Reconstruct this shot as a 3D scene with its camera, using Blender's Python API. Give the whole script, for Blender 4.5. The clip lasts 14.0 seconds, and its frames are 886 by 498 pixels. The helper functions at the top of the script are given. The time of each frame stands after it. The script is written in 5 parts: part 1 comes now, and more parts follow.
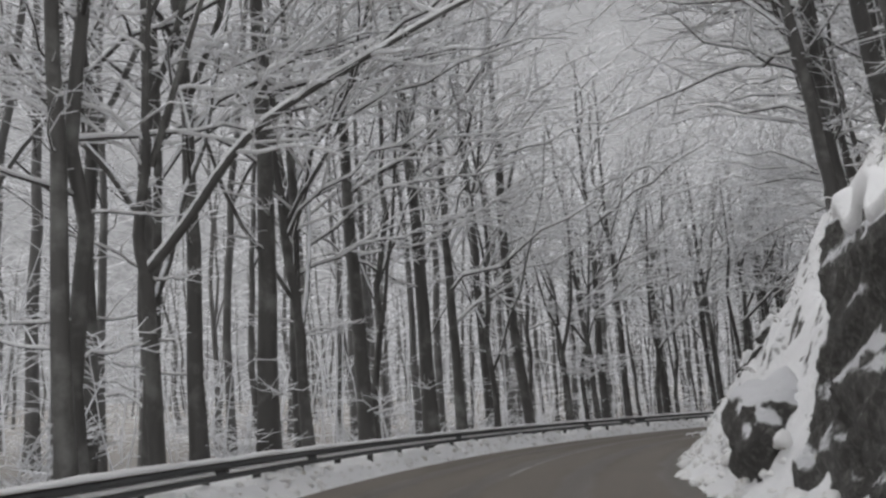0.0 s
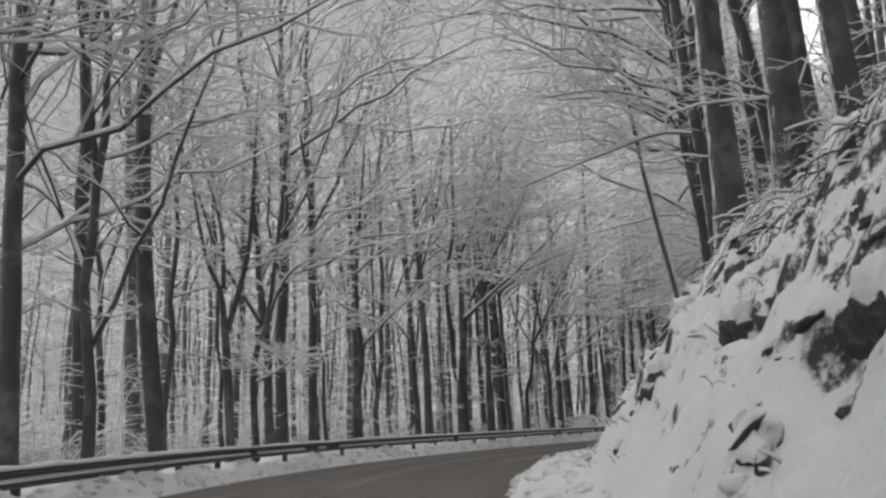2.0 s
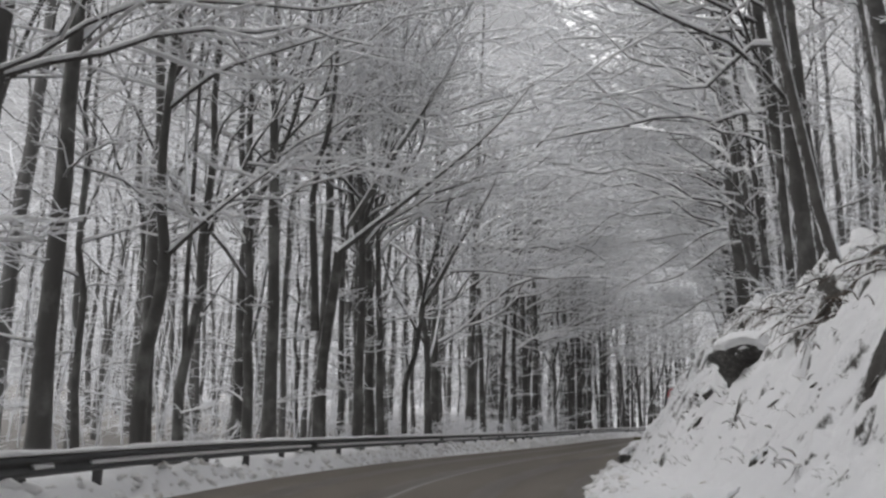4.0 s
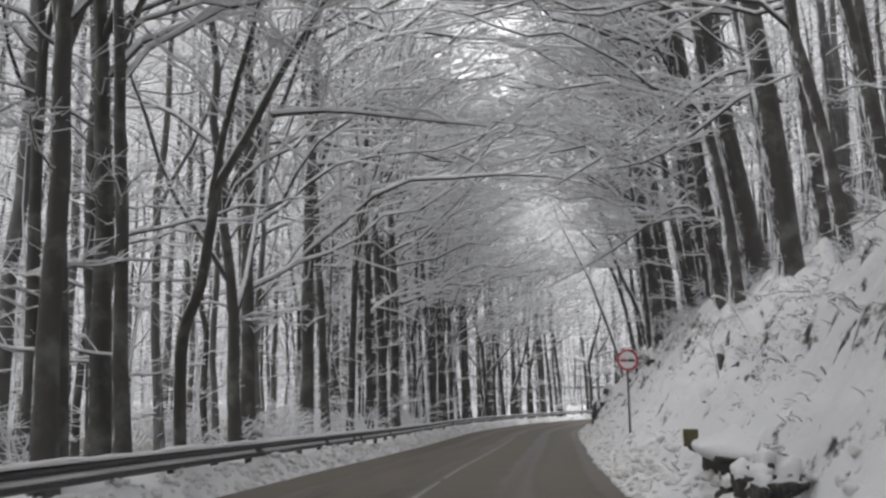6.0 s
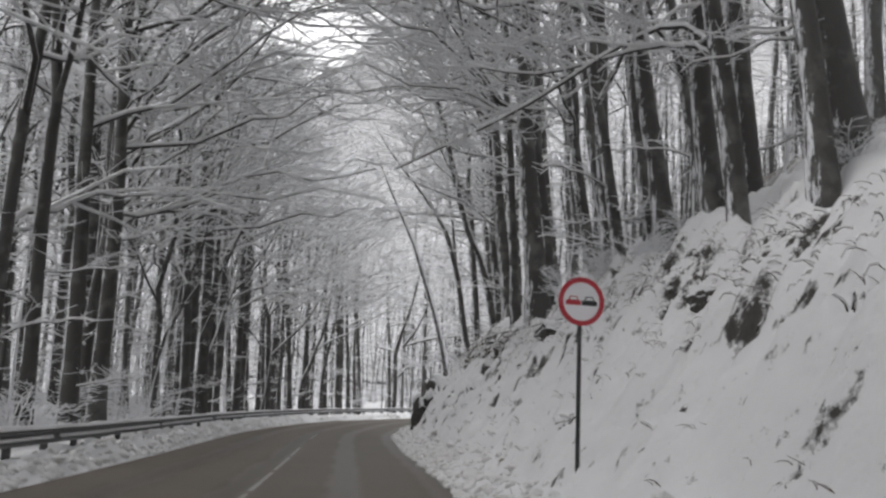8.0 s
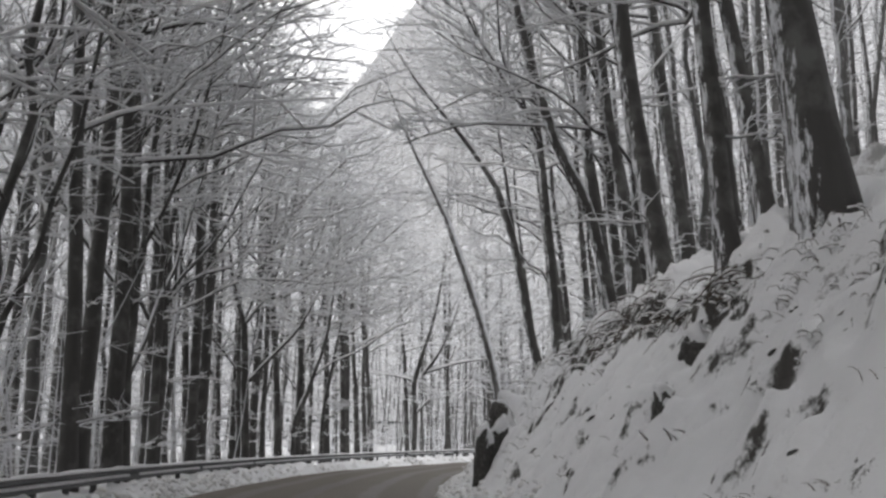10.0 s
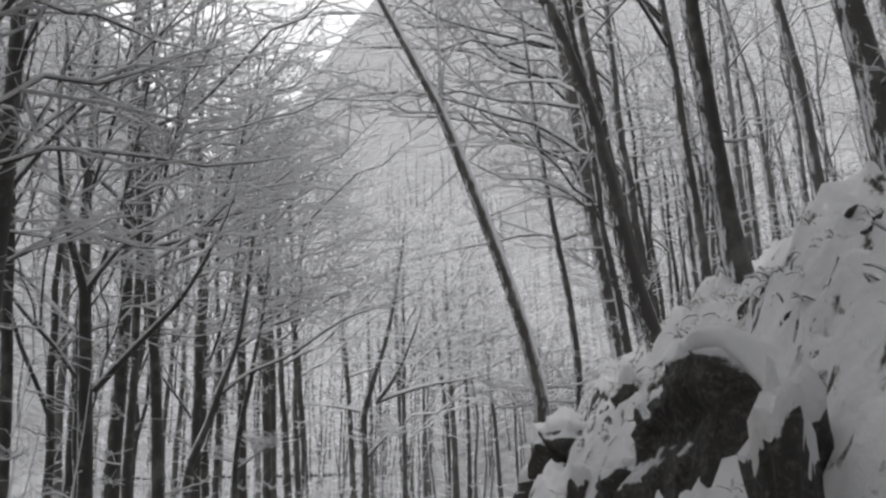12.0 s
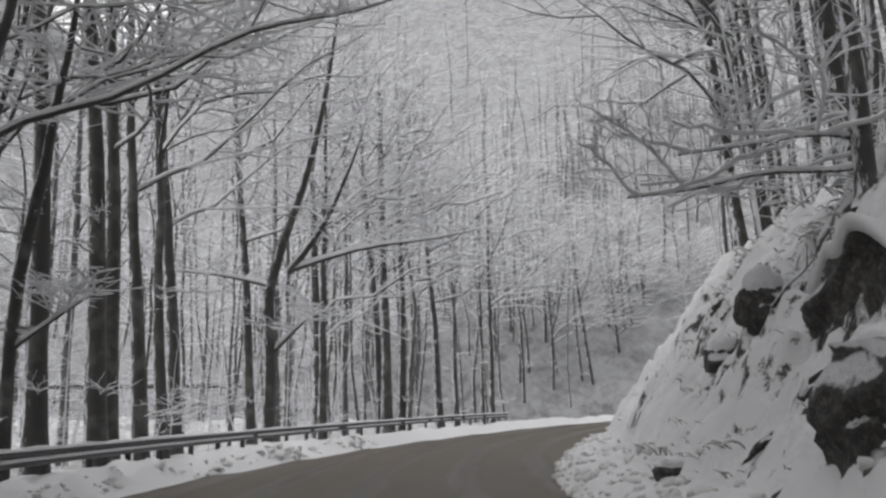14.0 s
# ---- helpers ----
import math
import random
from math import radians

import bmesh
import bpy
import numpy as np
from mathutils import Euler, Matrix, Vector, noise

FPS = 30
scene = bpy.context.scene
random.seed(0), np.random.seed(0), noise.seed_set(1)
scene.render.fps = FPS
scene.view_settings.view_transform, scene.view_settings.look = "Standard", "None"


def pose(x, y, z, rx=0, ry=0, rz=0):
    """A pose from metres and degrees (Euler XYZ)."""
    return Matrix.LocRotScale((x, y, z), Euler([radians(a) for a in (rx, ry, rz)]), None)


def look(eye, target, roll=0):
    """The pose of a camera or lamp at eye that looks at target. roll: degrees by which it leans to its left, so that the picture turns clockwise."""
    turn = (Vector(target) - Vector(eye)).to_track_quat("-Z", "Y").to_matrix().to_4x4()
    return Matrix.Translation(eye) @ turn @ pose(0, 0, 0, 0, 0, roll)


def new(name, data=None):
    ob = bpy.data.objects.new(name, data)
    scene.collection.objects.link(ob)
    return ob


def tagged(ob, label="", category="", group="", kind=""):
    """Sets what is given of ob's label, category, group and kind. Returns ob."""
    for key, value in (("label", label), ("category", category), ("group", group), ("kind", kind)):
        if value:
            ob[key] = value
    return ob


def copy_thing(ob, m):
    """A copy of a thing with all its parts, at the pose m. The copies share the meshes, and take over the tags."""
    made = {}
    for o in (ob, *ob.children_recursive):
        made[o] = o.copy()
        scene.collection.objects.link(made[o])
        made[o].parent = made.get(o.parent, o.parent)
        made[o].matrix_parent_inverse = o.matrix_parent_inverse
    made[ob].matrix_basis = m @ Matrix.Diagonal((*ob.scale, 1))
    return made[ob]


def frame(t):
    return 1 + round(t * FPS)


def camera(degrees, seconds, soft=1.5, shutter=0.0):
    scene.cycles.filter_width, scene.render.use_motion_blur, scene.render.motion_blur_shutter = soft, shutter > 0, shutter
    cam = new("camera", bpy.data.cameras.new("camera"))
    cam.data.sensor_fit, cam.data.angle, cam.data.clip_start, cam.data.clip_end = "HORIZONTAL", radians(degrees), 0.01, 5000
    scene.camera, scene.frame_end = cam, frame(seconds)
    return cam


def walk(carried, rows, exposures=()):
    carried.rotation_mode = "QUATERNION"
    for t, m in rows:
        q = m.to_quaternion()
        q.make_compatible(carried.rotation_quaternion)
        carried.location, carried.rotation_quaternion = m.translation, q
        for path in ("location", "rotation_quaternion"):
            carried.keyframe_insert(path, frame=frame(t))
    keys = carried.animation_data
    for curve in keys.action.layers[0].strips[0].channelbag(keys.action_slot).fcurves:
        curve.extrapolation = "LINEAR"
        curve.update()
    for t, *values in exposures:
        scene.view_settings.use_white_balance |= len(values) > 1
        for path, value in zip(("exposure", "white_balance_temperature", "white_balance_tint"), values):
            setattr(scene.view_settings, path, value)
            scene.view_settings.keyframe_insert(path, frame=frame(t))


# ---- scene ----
cam = camera(52.27, 14.0, soft=2.6)
# seconds, eye (m), heading clockwise from +y, upward pitch, roll (degrees)
PATH = [
    (0.0, 0.000, -0.000, 1.195, 0.93, 9.89, -3.05),
    (0.5, 0.327, 3.821, 1.213, 7.04, 10.74, -4.69),
    (1.0, 0.709, 7.658, 1.168, 12.27, 9.39, -2.45),
    (1.5, 1.224, 11.522, 1.123, 17.00, 8.33, -1.30),
    (2.0, 1.946, 15.437, 1.053, 22.23, 10.29, -1.03),
    (2.5, 2.867, 19.396, 1.010, 26.55, 9.76, -0.32),
    (3.0, 3.946, 23.377, 0.936, 30.31, 9.87, 0.45),
    (3.5, 5.166, 27.365, 0.921, 32.68, 10.01, 1.58),
    (6.0, 16.386, 44.836, 0.669, 45.60, 10.16, -0.52),
    (6.5, 19.341, 47.741, 0.675, 51.22, 8.69, 0.15),
    (7.0, 22.379, 50.409, 0.724, 54.50, 10.30, 1.26),
    (7.5, 25.514, 52.928, 0.694, 55.59, 9.49, 2.04),
    (8.0, 28.725, 55.378, 0.643, 58.34, 10.10, 2.41),
    (10.5, 45.403, 68.486, 0.534, 58.12, 12.86, 0.81),
    (11.0, 48.852, 71.168, 0.528, 59.08, 10.64, 0.91),
    (11.5, 52.341, 73.826, 0.535, 60.70, 13.14, -0.18),
    (12.0, 55.898, 76.482, 0.555, 63.14, 16.02, -1.53),
    (12.5, 59.531, 79.085, 0.567, 61.55, 9.30, -0.34),
    (13.0, 63.244, 81.613, 0.618, 62.09, 11.78, -0.27),
    (13.5, 67.034, 84.055, 0.637, 67.12, 10.97, -1.67),
    (14.0, 70.847, 86.455, 0.648, 69.80, 11.02, -1.09),
]
walk(cam, [(t, pose(x, y, z, 90 + pitch, 0, -head) @ pose(0, 0, 0, 0, 0, roll)) for t, x, y, z, head, pitch, roll in PATH],
     [(0.0, 0.06), (3.5, 0.2), (6.0, 0.42), (8.0, 0.38), (10.5, 0.24), (12.0, 0.06), (14.0, -0.08)])

# ---- world and light: a white overcast winter sky ----
world = bpy.data.worlds.new("overcast")
scene.world = world
world.use_nodes = True
wn, wl = world.node_tree.nodes, world.node_tree.links
wn.clear()
sky = wn.new("ShaderNodeTexSky")
sky.sky_type, sky.sun_disc = "NISHITA", False
sky.sun_elevation, sky.sun_rotation = radians(42), radians(318)
grey = wn.new("ShaderNodeHueSaturation")
grey.inputs["Saturation"].default_value = 0.12
flat = wn.new("ShaderNodeMixRGB")
flat.inputs[0].default_value = 0.72
flat.inputs[2].default_value = (5.65, 5.6, 5.62, 1)
bg = wn.new("ShaderNodeBackground")
bg.inputs["Strength"].default_value = 0.255
wo = wn.new("ShaderNodeOutputWorld")
wl.new(sky.outputs[0], grey.inputs["Color"])
wl.new(grey.outputs[0], flat.inputs[1])
wl.new(flat.outputs[0], bg.inputs["Color"])
wl.new(bg.outputs[0], wo.inputs["Surface"])
sun_data = bpy.data.lights.new("sun", "SUN")
sun_data.energy, sun_data.angle, sun_data.color = 1.35, radians(30), (1.0, 0.97, 0.94)
sun = new("sun", sun_data)
sun.matrix_world = look((-45, 50, 62), (0, 0, 0))


# ---- materials ----
def material(name):
    m = bpy.data.materials.new(name)
    m.use_nodes = True
    nt = m.node_tree
    return m, nt.nodes, nt.links, nt.nodes["Principled BSDF"]


def noise_node(nodes, links, scale, detail=6.0, rough=0.6, coords=None, stretch=None):
    tex = nodes.new("ShaderNodeTexNoise")
    tex.inputs["Scale"].default_value = scale
    tex.inputs["Detail"].default_value = detail
    tex.inputs["Roughness"].default_value = rough
    if coords is not None:
        if stretch:
            mp = nodes.new("ShaderNodeMapping")
            mp.inputs["Scale"].default_value = stretch
            links.new(coords, mp.inputs["Vector"])
            coords = mp.outputs[0]
        links.new(coords, tex.inputs["Vector"])
    return tex.outputs["Fac"]


def ramp(nodes, links, fac, stops):
    r = nodes.new("ShaderNodeValToRGB")
    e = r.color_ramp.elements
    while len(e) < len(stops):
        e.new(0.5)
    for el, (p, c) in zip(e, stops):
        el.position = p
        el.color = (*c, 1) if len(c) == 3 else c
    links.new(fac, r.inputs[0])
    return r.outputs[0]


def mathnode(nodes, links, op, a, b=0.0, clamp=False):
    n = nodes.new("ShaderNodeMath")
    n.operation, n.use_clamp = op, clamp
    for i, v in enumerate((a, b)):
        if isinstance(v, (int, float)):
            n.inputs[i].default_value = v
        else:
            links.new(v, n.inputs[i])
    return n.outputs[0]


def mixrgb(nodes, links, fac, a, b):
    n = nodes.new("ShaderNodeMixRGB")
    for i, v in enumerate((fac, a, b)):
        if isinstance(v, (int, float)):
            n.inputs[i].default_value = v
        elif isinstance(v, tuple):
            n.inputs[i].default_value = (*v, 1)
        else:
            links.new(v, n.inputs[i])
    return n.outputs[0]


def bump(nodes, links, bsdf, height, strength, distance=0.02):
    b = nodes.new("ShaderNodeBump")
    b.inputs["Strength"].default_value = strength
    b.inputs["Distance"].default_value = distance
    links.new(height, b.inputs["Height"])
    links.new(b.outputs[0], bsdf.inputs["Normal"])


def axis_dot(nodes, links, v):
    g = nodes.new("ShaderNodeNewGeometry")
    d = nodes.new("ShaderNodeVectorMath")
    d.operation = "DOT_PRODUCT"
    d.inputs[1].default_value = v
    links.new(g.outputs["Normal"], d.inputs[0])
    return d.outputs["Value"], g.outputs["Position"]


def snow_material(name, tint, dirt, dirt_amount):
    m, n, l, b = material(name)
    pos = n.new("ShaderNodeNewGeometry").outputs["Position"]
    big = noise_node(n, l, 0.35, 5, 0.6, pos)
    fine = noise_node(n, l, 9.0, 8, 0.7, pos)
    speck = noise_node(n, l, 3.5, 10, 0.75, pos)
    base = mixrgb(n, l, big, tuple(c * 0.93 for c in tint), tint)
    mask = ramp(n, l, speck, [(0.60 - dirt_amount, (0, 0, 0)), (0.74 - dirt_amount, (1, 1, 1))])
    l.new(mixrgb(n, l, mask, base, dirt), b.inputs["Base Color"])
    b.inputs["Roughness"].default_value = 0.75
    b.inputs["Specular IOR Level"].default_value = 0.25
    h = mathnode(n, l, "ADD", fine, mathnode(n, l, "MULTIPLY", speck, 2.0))
    bump(n, l, b, h, 0.7, 0.05)
    return m


def ground_snow():
    """Snow that lies thinner under the trees, with fallen leaves and brush showing where the sheet's attribute says so.
    Their dark tone also stands in for the fog-grey dimness of the wood's floor.
    """
    m = snow_material("ground_snow", (0.83, 0.835, 0.85), (0.5, 0.48, 0.45), -0.06)
    n, l = m.node_tree.nodes, m.node_tree.links
    b = n["Principled BSDF"]
    old = b.inputs["Base Color"].links[0].from_socket
    at = n.new("ShaderNodeAttribute")
    at.attribute_name = "litter"
    pos = n.new("ShaderNodeNewGeometry").outputs["Position"]
    blot = noise_node(n, l, 1.7, 9, 0.75, pos)
    cover = ramp(n, l, mathnode(n, l, "ADD", blot, mathnode(n, l, "MULTIPLY", at.outputs["Fac"], 0.21)), [(0.56, (0, 0, 0)), (0.68, (1, 1, 1))])
    cover = mathnode(n, l, "MULTIPLY", cover, at.outputs["Fac"], True)
    tone = mixrgb(n, l, noise_node(n, l, 6.0, 6, 0.7, pos), (0.10, 0.09, 0.08), (0.30, 0.29, 0.28))
    col = mixrgb(n, l, cover, old, tone)
    bare = n.new("ShaderNodeAttribute")
    bare.attribute_name = "earth"
    clumps = noise_node(n, l, 2.3, 10, 0.72, pos, (1.0, 1.0, 0.7))
    show = ramp(n, l, mathnode(n, l, "ADD", clumps, mathnode(n, l, "MULTIPLY", bare.outputs["Fac"], 0.2)), [(0.66, (0, 0, 0)), (0.71, (1, 1, 1))])
    soil_shade = mixrgb(n, l, noise_node(n, l, 14.0, 6, 0.7, pos), (0.026, 0.025, 0.024), (0.115, 0.108, 0.10))
    show = mathnode(n, l, "MULTIPLY", show, mathnode(n, l, "GREATER_THAN", bare.outputs["Fac"], 0.02))
    # steepest faces take the earth colour, for bare ground and shadowed pockets under snow
    up = axis_dot(n, l, (0, 0, 1))[0]
    steep = mathnode(n, l, "ADD", up, mathnode(n, l, "MULTIPLY", mathnode(n, l, "SUBTRACT", noise_node(n, l, 4.5, 9, 0.7, pos), 0.5), 0.5))
    steep = ramp(n, l, steep, [(0.36, (1, 1, 1)), (0.43, (0, 0, 0))])
    l.new(mixrgb(n, l, mathnode(n, l, "MAXIMUM", show, steep), col, soil_shade), b.inputs["Base Color"])
    return m


GROUND = ground_snow()
SNOW = snow_material("snow", (0.83, 0.835, 0.85), (0.5, 0.48, 0.45), -0.06)
SLUSH = snow_material("dirty_snow", (0.80, 0.80, 0.80), (0.30, 0.27, 0.21), 0.06)
CLING = snow_material("clinging_snow", (0.85, 0.855, 0.865), (0.7, 0.7, 0.7), -0.1)


def bark_material(name, dark, light, snow_side, top):
    """Bark with lichen patches, snow blown on to its windward side and lying on upward faces."""
    m, n, l, b = material(name)
    wind, pos = axis_dot(n, l, (-0.76, 0.62, 0.15))
    up = axis_dot(n, l, (0, 0, 1))[0]
    grain = noise_node(n, l, 6.0, 8, 0.7, pos, (2.2, 2.2, 0.5))
    patch = noise_node(n, l, 1.6, 5, 0.6, pos)
    streak = noise_node(n, l, 5.0, 9, 0.76, pos, (2.4, 2.4, 0.5))
    col = mixrgb(n, l, grain, dark, tuple(c * 1.7 for c in dark))
    col = mixrgb(n, l, ramp(n, l, patch, [(0.5, (0, 0, 0)), (0.68, (0.8, 0.8, 0.8))]), col, light)
    side = mathnode(n, l, "ADD", mathnode(n, l, "MULTIPLY", wind, 0.5), streak)
    side = ramp(n, l, side, [(snow_side - 0.04, (0, 0, 0)), (snow_side + 0.07, (1, 1, 1))])
    lying = ramp(n, l, mathnode(n, l, "ADD", mathnode(n, l, "MULTIPLY", up, 0.5), mathnode(n, l, "ADD", mathnode(n, l, "MULTIPLY", streak, 0.3), 0.5)), [(0.5 + top / 2, (0, 0, 0)), (0.56 + top / 2, (1, 1, 1))])
    mask = mathnode(n, l, "MAXIMUM", side, lying)
    l.new(mixrgb(n, l, mask, col, (0.80, 0.81, 0.84)), b.inputs["Base Color"])
    l.new(mathnode(n, l, "ADD", mathnode(n, l, "MULTIPLY", mask, 0.2), 0.6), b.inputs["Roughness"])
    bump(n, l, b, mathnode(n, l, "ADD", grain, mask), 0.6, 0.02)
    return m


BARK = bark_material("beech_bark", (0.040, 0.038, 0.036), (0.15, 0.15, 0.143), 0.98, 0.50)
LIMB = bark_material("limb_bark", (0.035, 0.032, 0.030), (0.09, 0.09, 0.085), 0.90, 0.2)
# Snow-coated twigs, their base tone raised further in place of mist.
TWIG = bark_material("twig_snow", (0.46, 0.455, 0.45), (0.60, 0.60, 0.60), 0.54, -0.36)
# Bark lightened to stand in for haze over the middle and far trees.
HAZE_BARK = bark_material("rimed_bark", (0.078, 0.076, 0.074), (0.20, 0.20, 0.195), 0.95, 0.40)
PALE = bark_material("lichened_bark", (0.050, 0.047, 0.044), (0.17, 0.17, 0.16), 0.98, 0.32)


def rock_material():
    m, n, l, b = material("wet_rock")
    up, pos = axis_dot(n, l, (0, 0, 1))
    big = noise_node(n, l, 1.2, 8, 0.65, pos)
    fine = noise_node(n, l, 12.0, 8, 0.7, pos)
    col = mixrgb(n, l, big, (0.028, 0.027, 0.026), (0.10, 0.094, 0.088))
    col = mixrgb(n, l, ramp(n, l, fine, [(0.5, (0, 0, 0)), (0.64, (0.9, 0.9, 0.9))]), col, (0.17, 0.165, 0.155))
    mask = ramp(n, l, mathnode(n, l, "ADD", up, mathnode(n, l, "ADD", mathnode(n, l, "MULTIPLY", big, 0.6), mathnode(n, l, "MULTIPLY", fine, 0.3))), [(0.88, (0, 0, 0)), (1.06, (1, 1, 1))])
    l.new(mixrgb(n, l, mask, col, (0.82, 0.83, 0.86)), b.inputs["Base Color"])
    b.inputs["Roughness"].default_value = 0.62
    bump(n, l, b, mathnode(n, l, "ADD", fine, big), 1.0, 0.12)
    return m


ROCK = rock_material()


def road_material():
    m, n, l, b = material("wet_asphalt")
    at = n.new("ShaderNodeAttribute")
    at.attribute_name = "across"
    u = at.outputs["Fac"]
    pos = n.new("ShaderNodeNewGeometry").outputs["Position"]
    fine = noise_node(n, l, 60.0, 4, 0.7, pos)
    big = noise_node(n, l, 0.5, 6, 0.6, pos)
    wob = mathnode(n, l, "ADD", u, mathnode(n, l, "MULTIPLY", big, 0.5))
    wave = mathnode(n, l, "COSINE", mathnode(n, l, "MULTIPLY", wob, 3.7))
    track = ramp(n, l, wave, [(0.25, (0, 0, 0)), (0.75, (1, 1, 1))])
    col = mixrgb(n, l, big, (0.085, 0.070, 0.056), (0.120, 0.100, 0.080))
    col = mixrgb(n, l, mathnode(n, l, "MULTIPLY", track, 0.45), col, (0.062, 0.056, 0.050))
    col = mixrgb(n, l, ramp(n, l, fine, [(0.55, (0, 0, 0)), (0.75, (0.5, 0.5, 0.5))]), col, (0.17, 0.155, 0.14))
    l.new(col, b.inputs["Base Color"])
    rough = mathnode(n, l, "SUBTRACT", 0.62, mathnode(n, l, "MULTIPLY", track, 0.14))
    l.new(rough, b.inputs["Roughness"])
    bump(n, l, b, fine, 0.35, 0.006)
    return m


ASPHALT = road_material()


def plain_material(name, color, rough, metal=0.0, vary=0.25, scale=14.0):
    m, n, l, b = material(name)
    pos = n.new("ShaderNodeNewGeometry").outputs["Position"]
    f = noise_node(n, l, scale, 7, 0.65, pos)
    l.new(mixrgb(n, l, f, tuple(c * (1 - vary) for c in color), tuple(min(1, c * (1 + vary)) for c in color)), b.inputs["Base Color"])
    b.inputs["Roughness"].default_value = rough
    b.inputs["Metallic"].default_value = metal
    bump(n, l, b, f, 0.15, 0.004)
    return m


STEEL = plain_material("weathered_galvanised_steel", (0.055, 0.057, 0.058), 0.5, 0.3, 0.4, 5.0)
POSTSTEEL = plain_material("dark_post_steel", (0.07, 0.07, 0.07), 0.6, 0.3, 0.4, 9.0)
PAINT = plain_material("worn_road_paint", (0.30, 0.295, 0.28), 0.7, 0.0, 0.35, 22.0)
SIGNWHITE = plain_material("sign_white", (0.72, 0.72, 0.74), 0.45, 0.0, 0.05, 6.0)
SIGNRED = plain_material("sign_red", (0.42, 0.035, 0.05), 0.45, 0.0, 0.12, 6.0)
SIGNBLACK = plain_material("sign_black", (0.02, 0.02, 0.022), 0.5, 0.0, 0.2, 6.0)
TUFT = plain_material("withered_stalks", (0.075, 0.055, 0.040), 0.85, 0.0, 0.5, 30.0)
CONCRETE = plain_material("stained_concrete", (0.20, 0.195, 0.16), 0.85, 0.0, 0.4, 8.0)


def hill_material():
    """Snowy beech wood seen from afar: upright grey stems and pale crowns, the greys standing in for mist."""
    m, n, l, b = material("far_snowy_wood")
    pos = n.new("ShaderNodeNewGeometry").outputs["Position"]
    stems = noise_node(n, l, 1.0, 3, 0.6, pos, (1.3, 1.3, 0.06))
    crowns = noise_node(n, l, 0.35, 8, 0.75, pos)
    col = mixrgb(n, l, ramp(n, l, stems, [(0.42, (0, 0, 0)), (0.6, (1, 1, 1))]), (0.17, 0.17, 0.175), (0.32, 0.32, 0.328))
    col = mixrgb(n, l, ramp(n, l, crowns, [(0.35, (0, 0, 0)), (0.7, (1, 1, 1))]), col, (0.41, 0.415, 0.425))
    l.new(col, b.inputs["Base Color"])
    b.inputs["Roughness"].default_value = 0.95
    b.inputs["Specular IOR Level"].default_value = 0.1
    return m


HILL = hill_material()


# ---- the road's line: a centre line through these places, ten metres apart ----
BEND = [(-2.85, -21.49), (-2.01, -11.52), (-1.17, -1.56), (-0.31, 8.44), (1.4, 18.42), (4.52, 28.09), (9.26, 37.1), (15.49, 45.13),
        (22.75, 52.18), (30.55, 58.54), (38.53, 64.59), (46.5, 70.61), (54.45, 76.69), (62.58, 82.6), (71.17, 87.8), (80.09, 92.6),
        (89.51, 96.29), (99.31, 98.83), (109.35, 100.17), (119.47, 100.3), (129.53, 99.21), (139.4, 96.93)]
S0, STEP = -21.85, 10.0


def road_line():
    p = [np.array(q) for q in BEND]
    for _ in range(6):
        p.insert(0, 2 * p[0] - p[1])
    for _ in range(6):
        d, a = p[-1] - p[-2], -0.10
        p.append(p[-1] + np.array((d[0] * math.cos(a) - d[1] * math.sin(a), d[0] * math.sin(a) + d[1] * math.cos(a))))
    p = np.array(p)
    out = []
    for i in range(1, len(p) - 2):
        for k in range(20):
            t = k / 20
            out.append(0.5 * (2 * p[i] + (p[i + 1] - p[i - 1]) * t + (2 * p[i - 1] - 5 * p[i] + 4 * p[i + 1] - p[i + 2]) * t * t
                              + (3 * p[i] - p[i - 1] - 3 * p[i + 1] + p[i + 2]) * t ** 3))
    line = np.array(out)
    s = S0 - 5 * STEP + np.arange(len(line)) * STEP / 20
    tang = np.gradient(line, axis=0)
    tang /= np.linalg.norm(tang, axis=1)[:, None]
    return s, line, tang


LINE_S, LINE, TANG = road_line()


def road_z(s):
    q = np.asarray(s, float) / 100
    near = -1.27 * q + 0.12 * q ** 2 + 0.46 * q ** 3
    far = -1.27 * 1.7 + 0.12 * 1.7 ** 2 + 0.46 * 1.7 ** 3 + (q - 1.7) * 2.5
    return np.where(q > 1.7, far, np.where(q < -0.3, 0.381 + 0.0108 - 0.0124 - (q + 0.3) * 1.2, near))


def plan(s, u):
    """World x, y of a place s metres along the road, u metres to the right of its centre line."""
    s, u = np.asarray(s, float), np.asarray(u, float)
    x, y = np.interp(s, LINE_S, LINE[:, 0]), np.interp(s, LINE_S, LINE[:, 1])
    tx, ty = np.interp(s, LINE_S, TANG[:, 0]), np.interp(s, LINE_S, TANG[:, 1])
    return x + u * ty, y - u * tx


def along(x, y):
    """The road's s and u of a place in the world."""
    d = LINE - np.array((x, y))
    j = int((d ** 2).sum(1).argmin())
    e = -d[j]
    return float(LINE_S[j] + e @ TANG[j]), float(e[0] * TANG[j, 1] - e[1] * TANG[j, 0])


def heading(s):
    return math.degrees(math.atan2(np.interp(s, LINE_S, TANG[:, 1]), np.interp(s, LINE_S, TANG[:, 0])))


def lattice(ix, iy, seed):
    h = np.sin(ix * 127.1 + iy * 311.7 + seed * 74.7) * 43758.5453
    return h - np.floor(h)


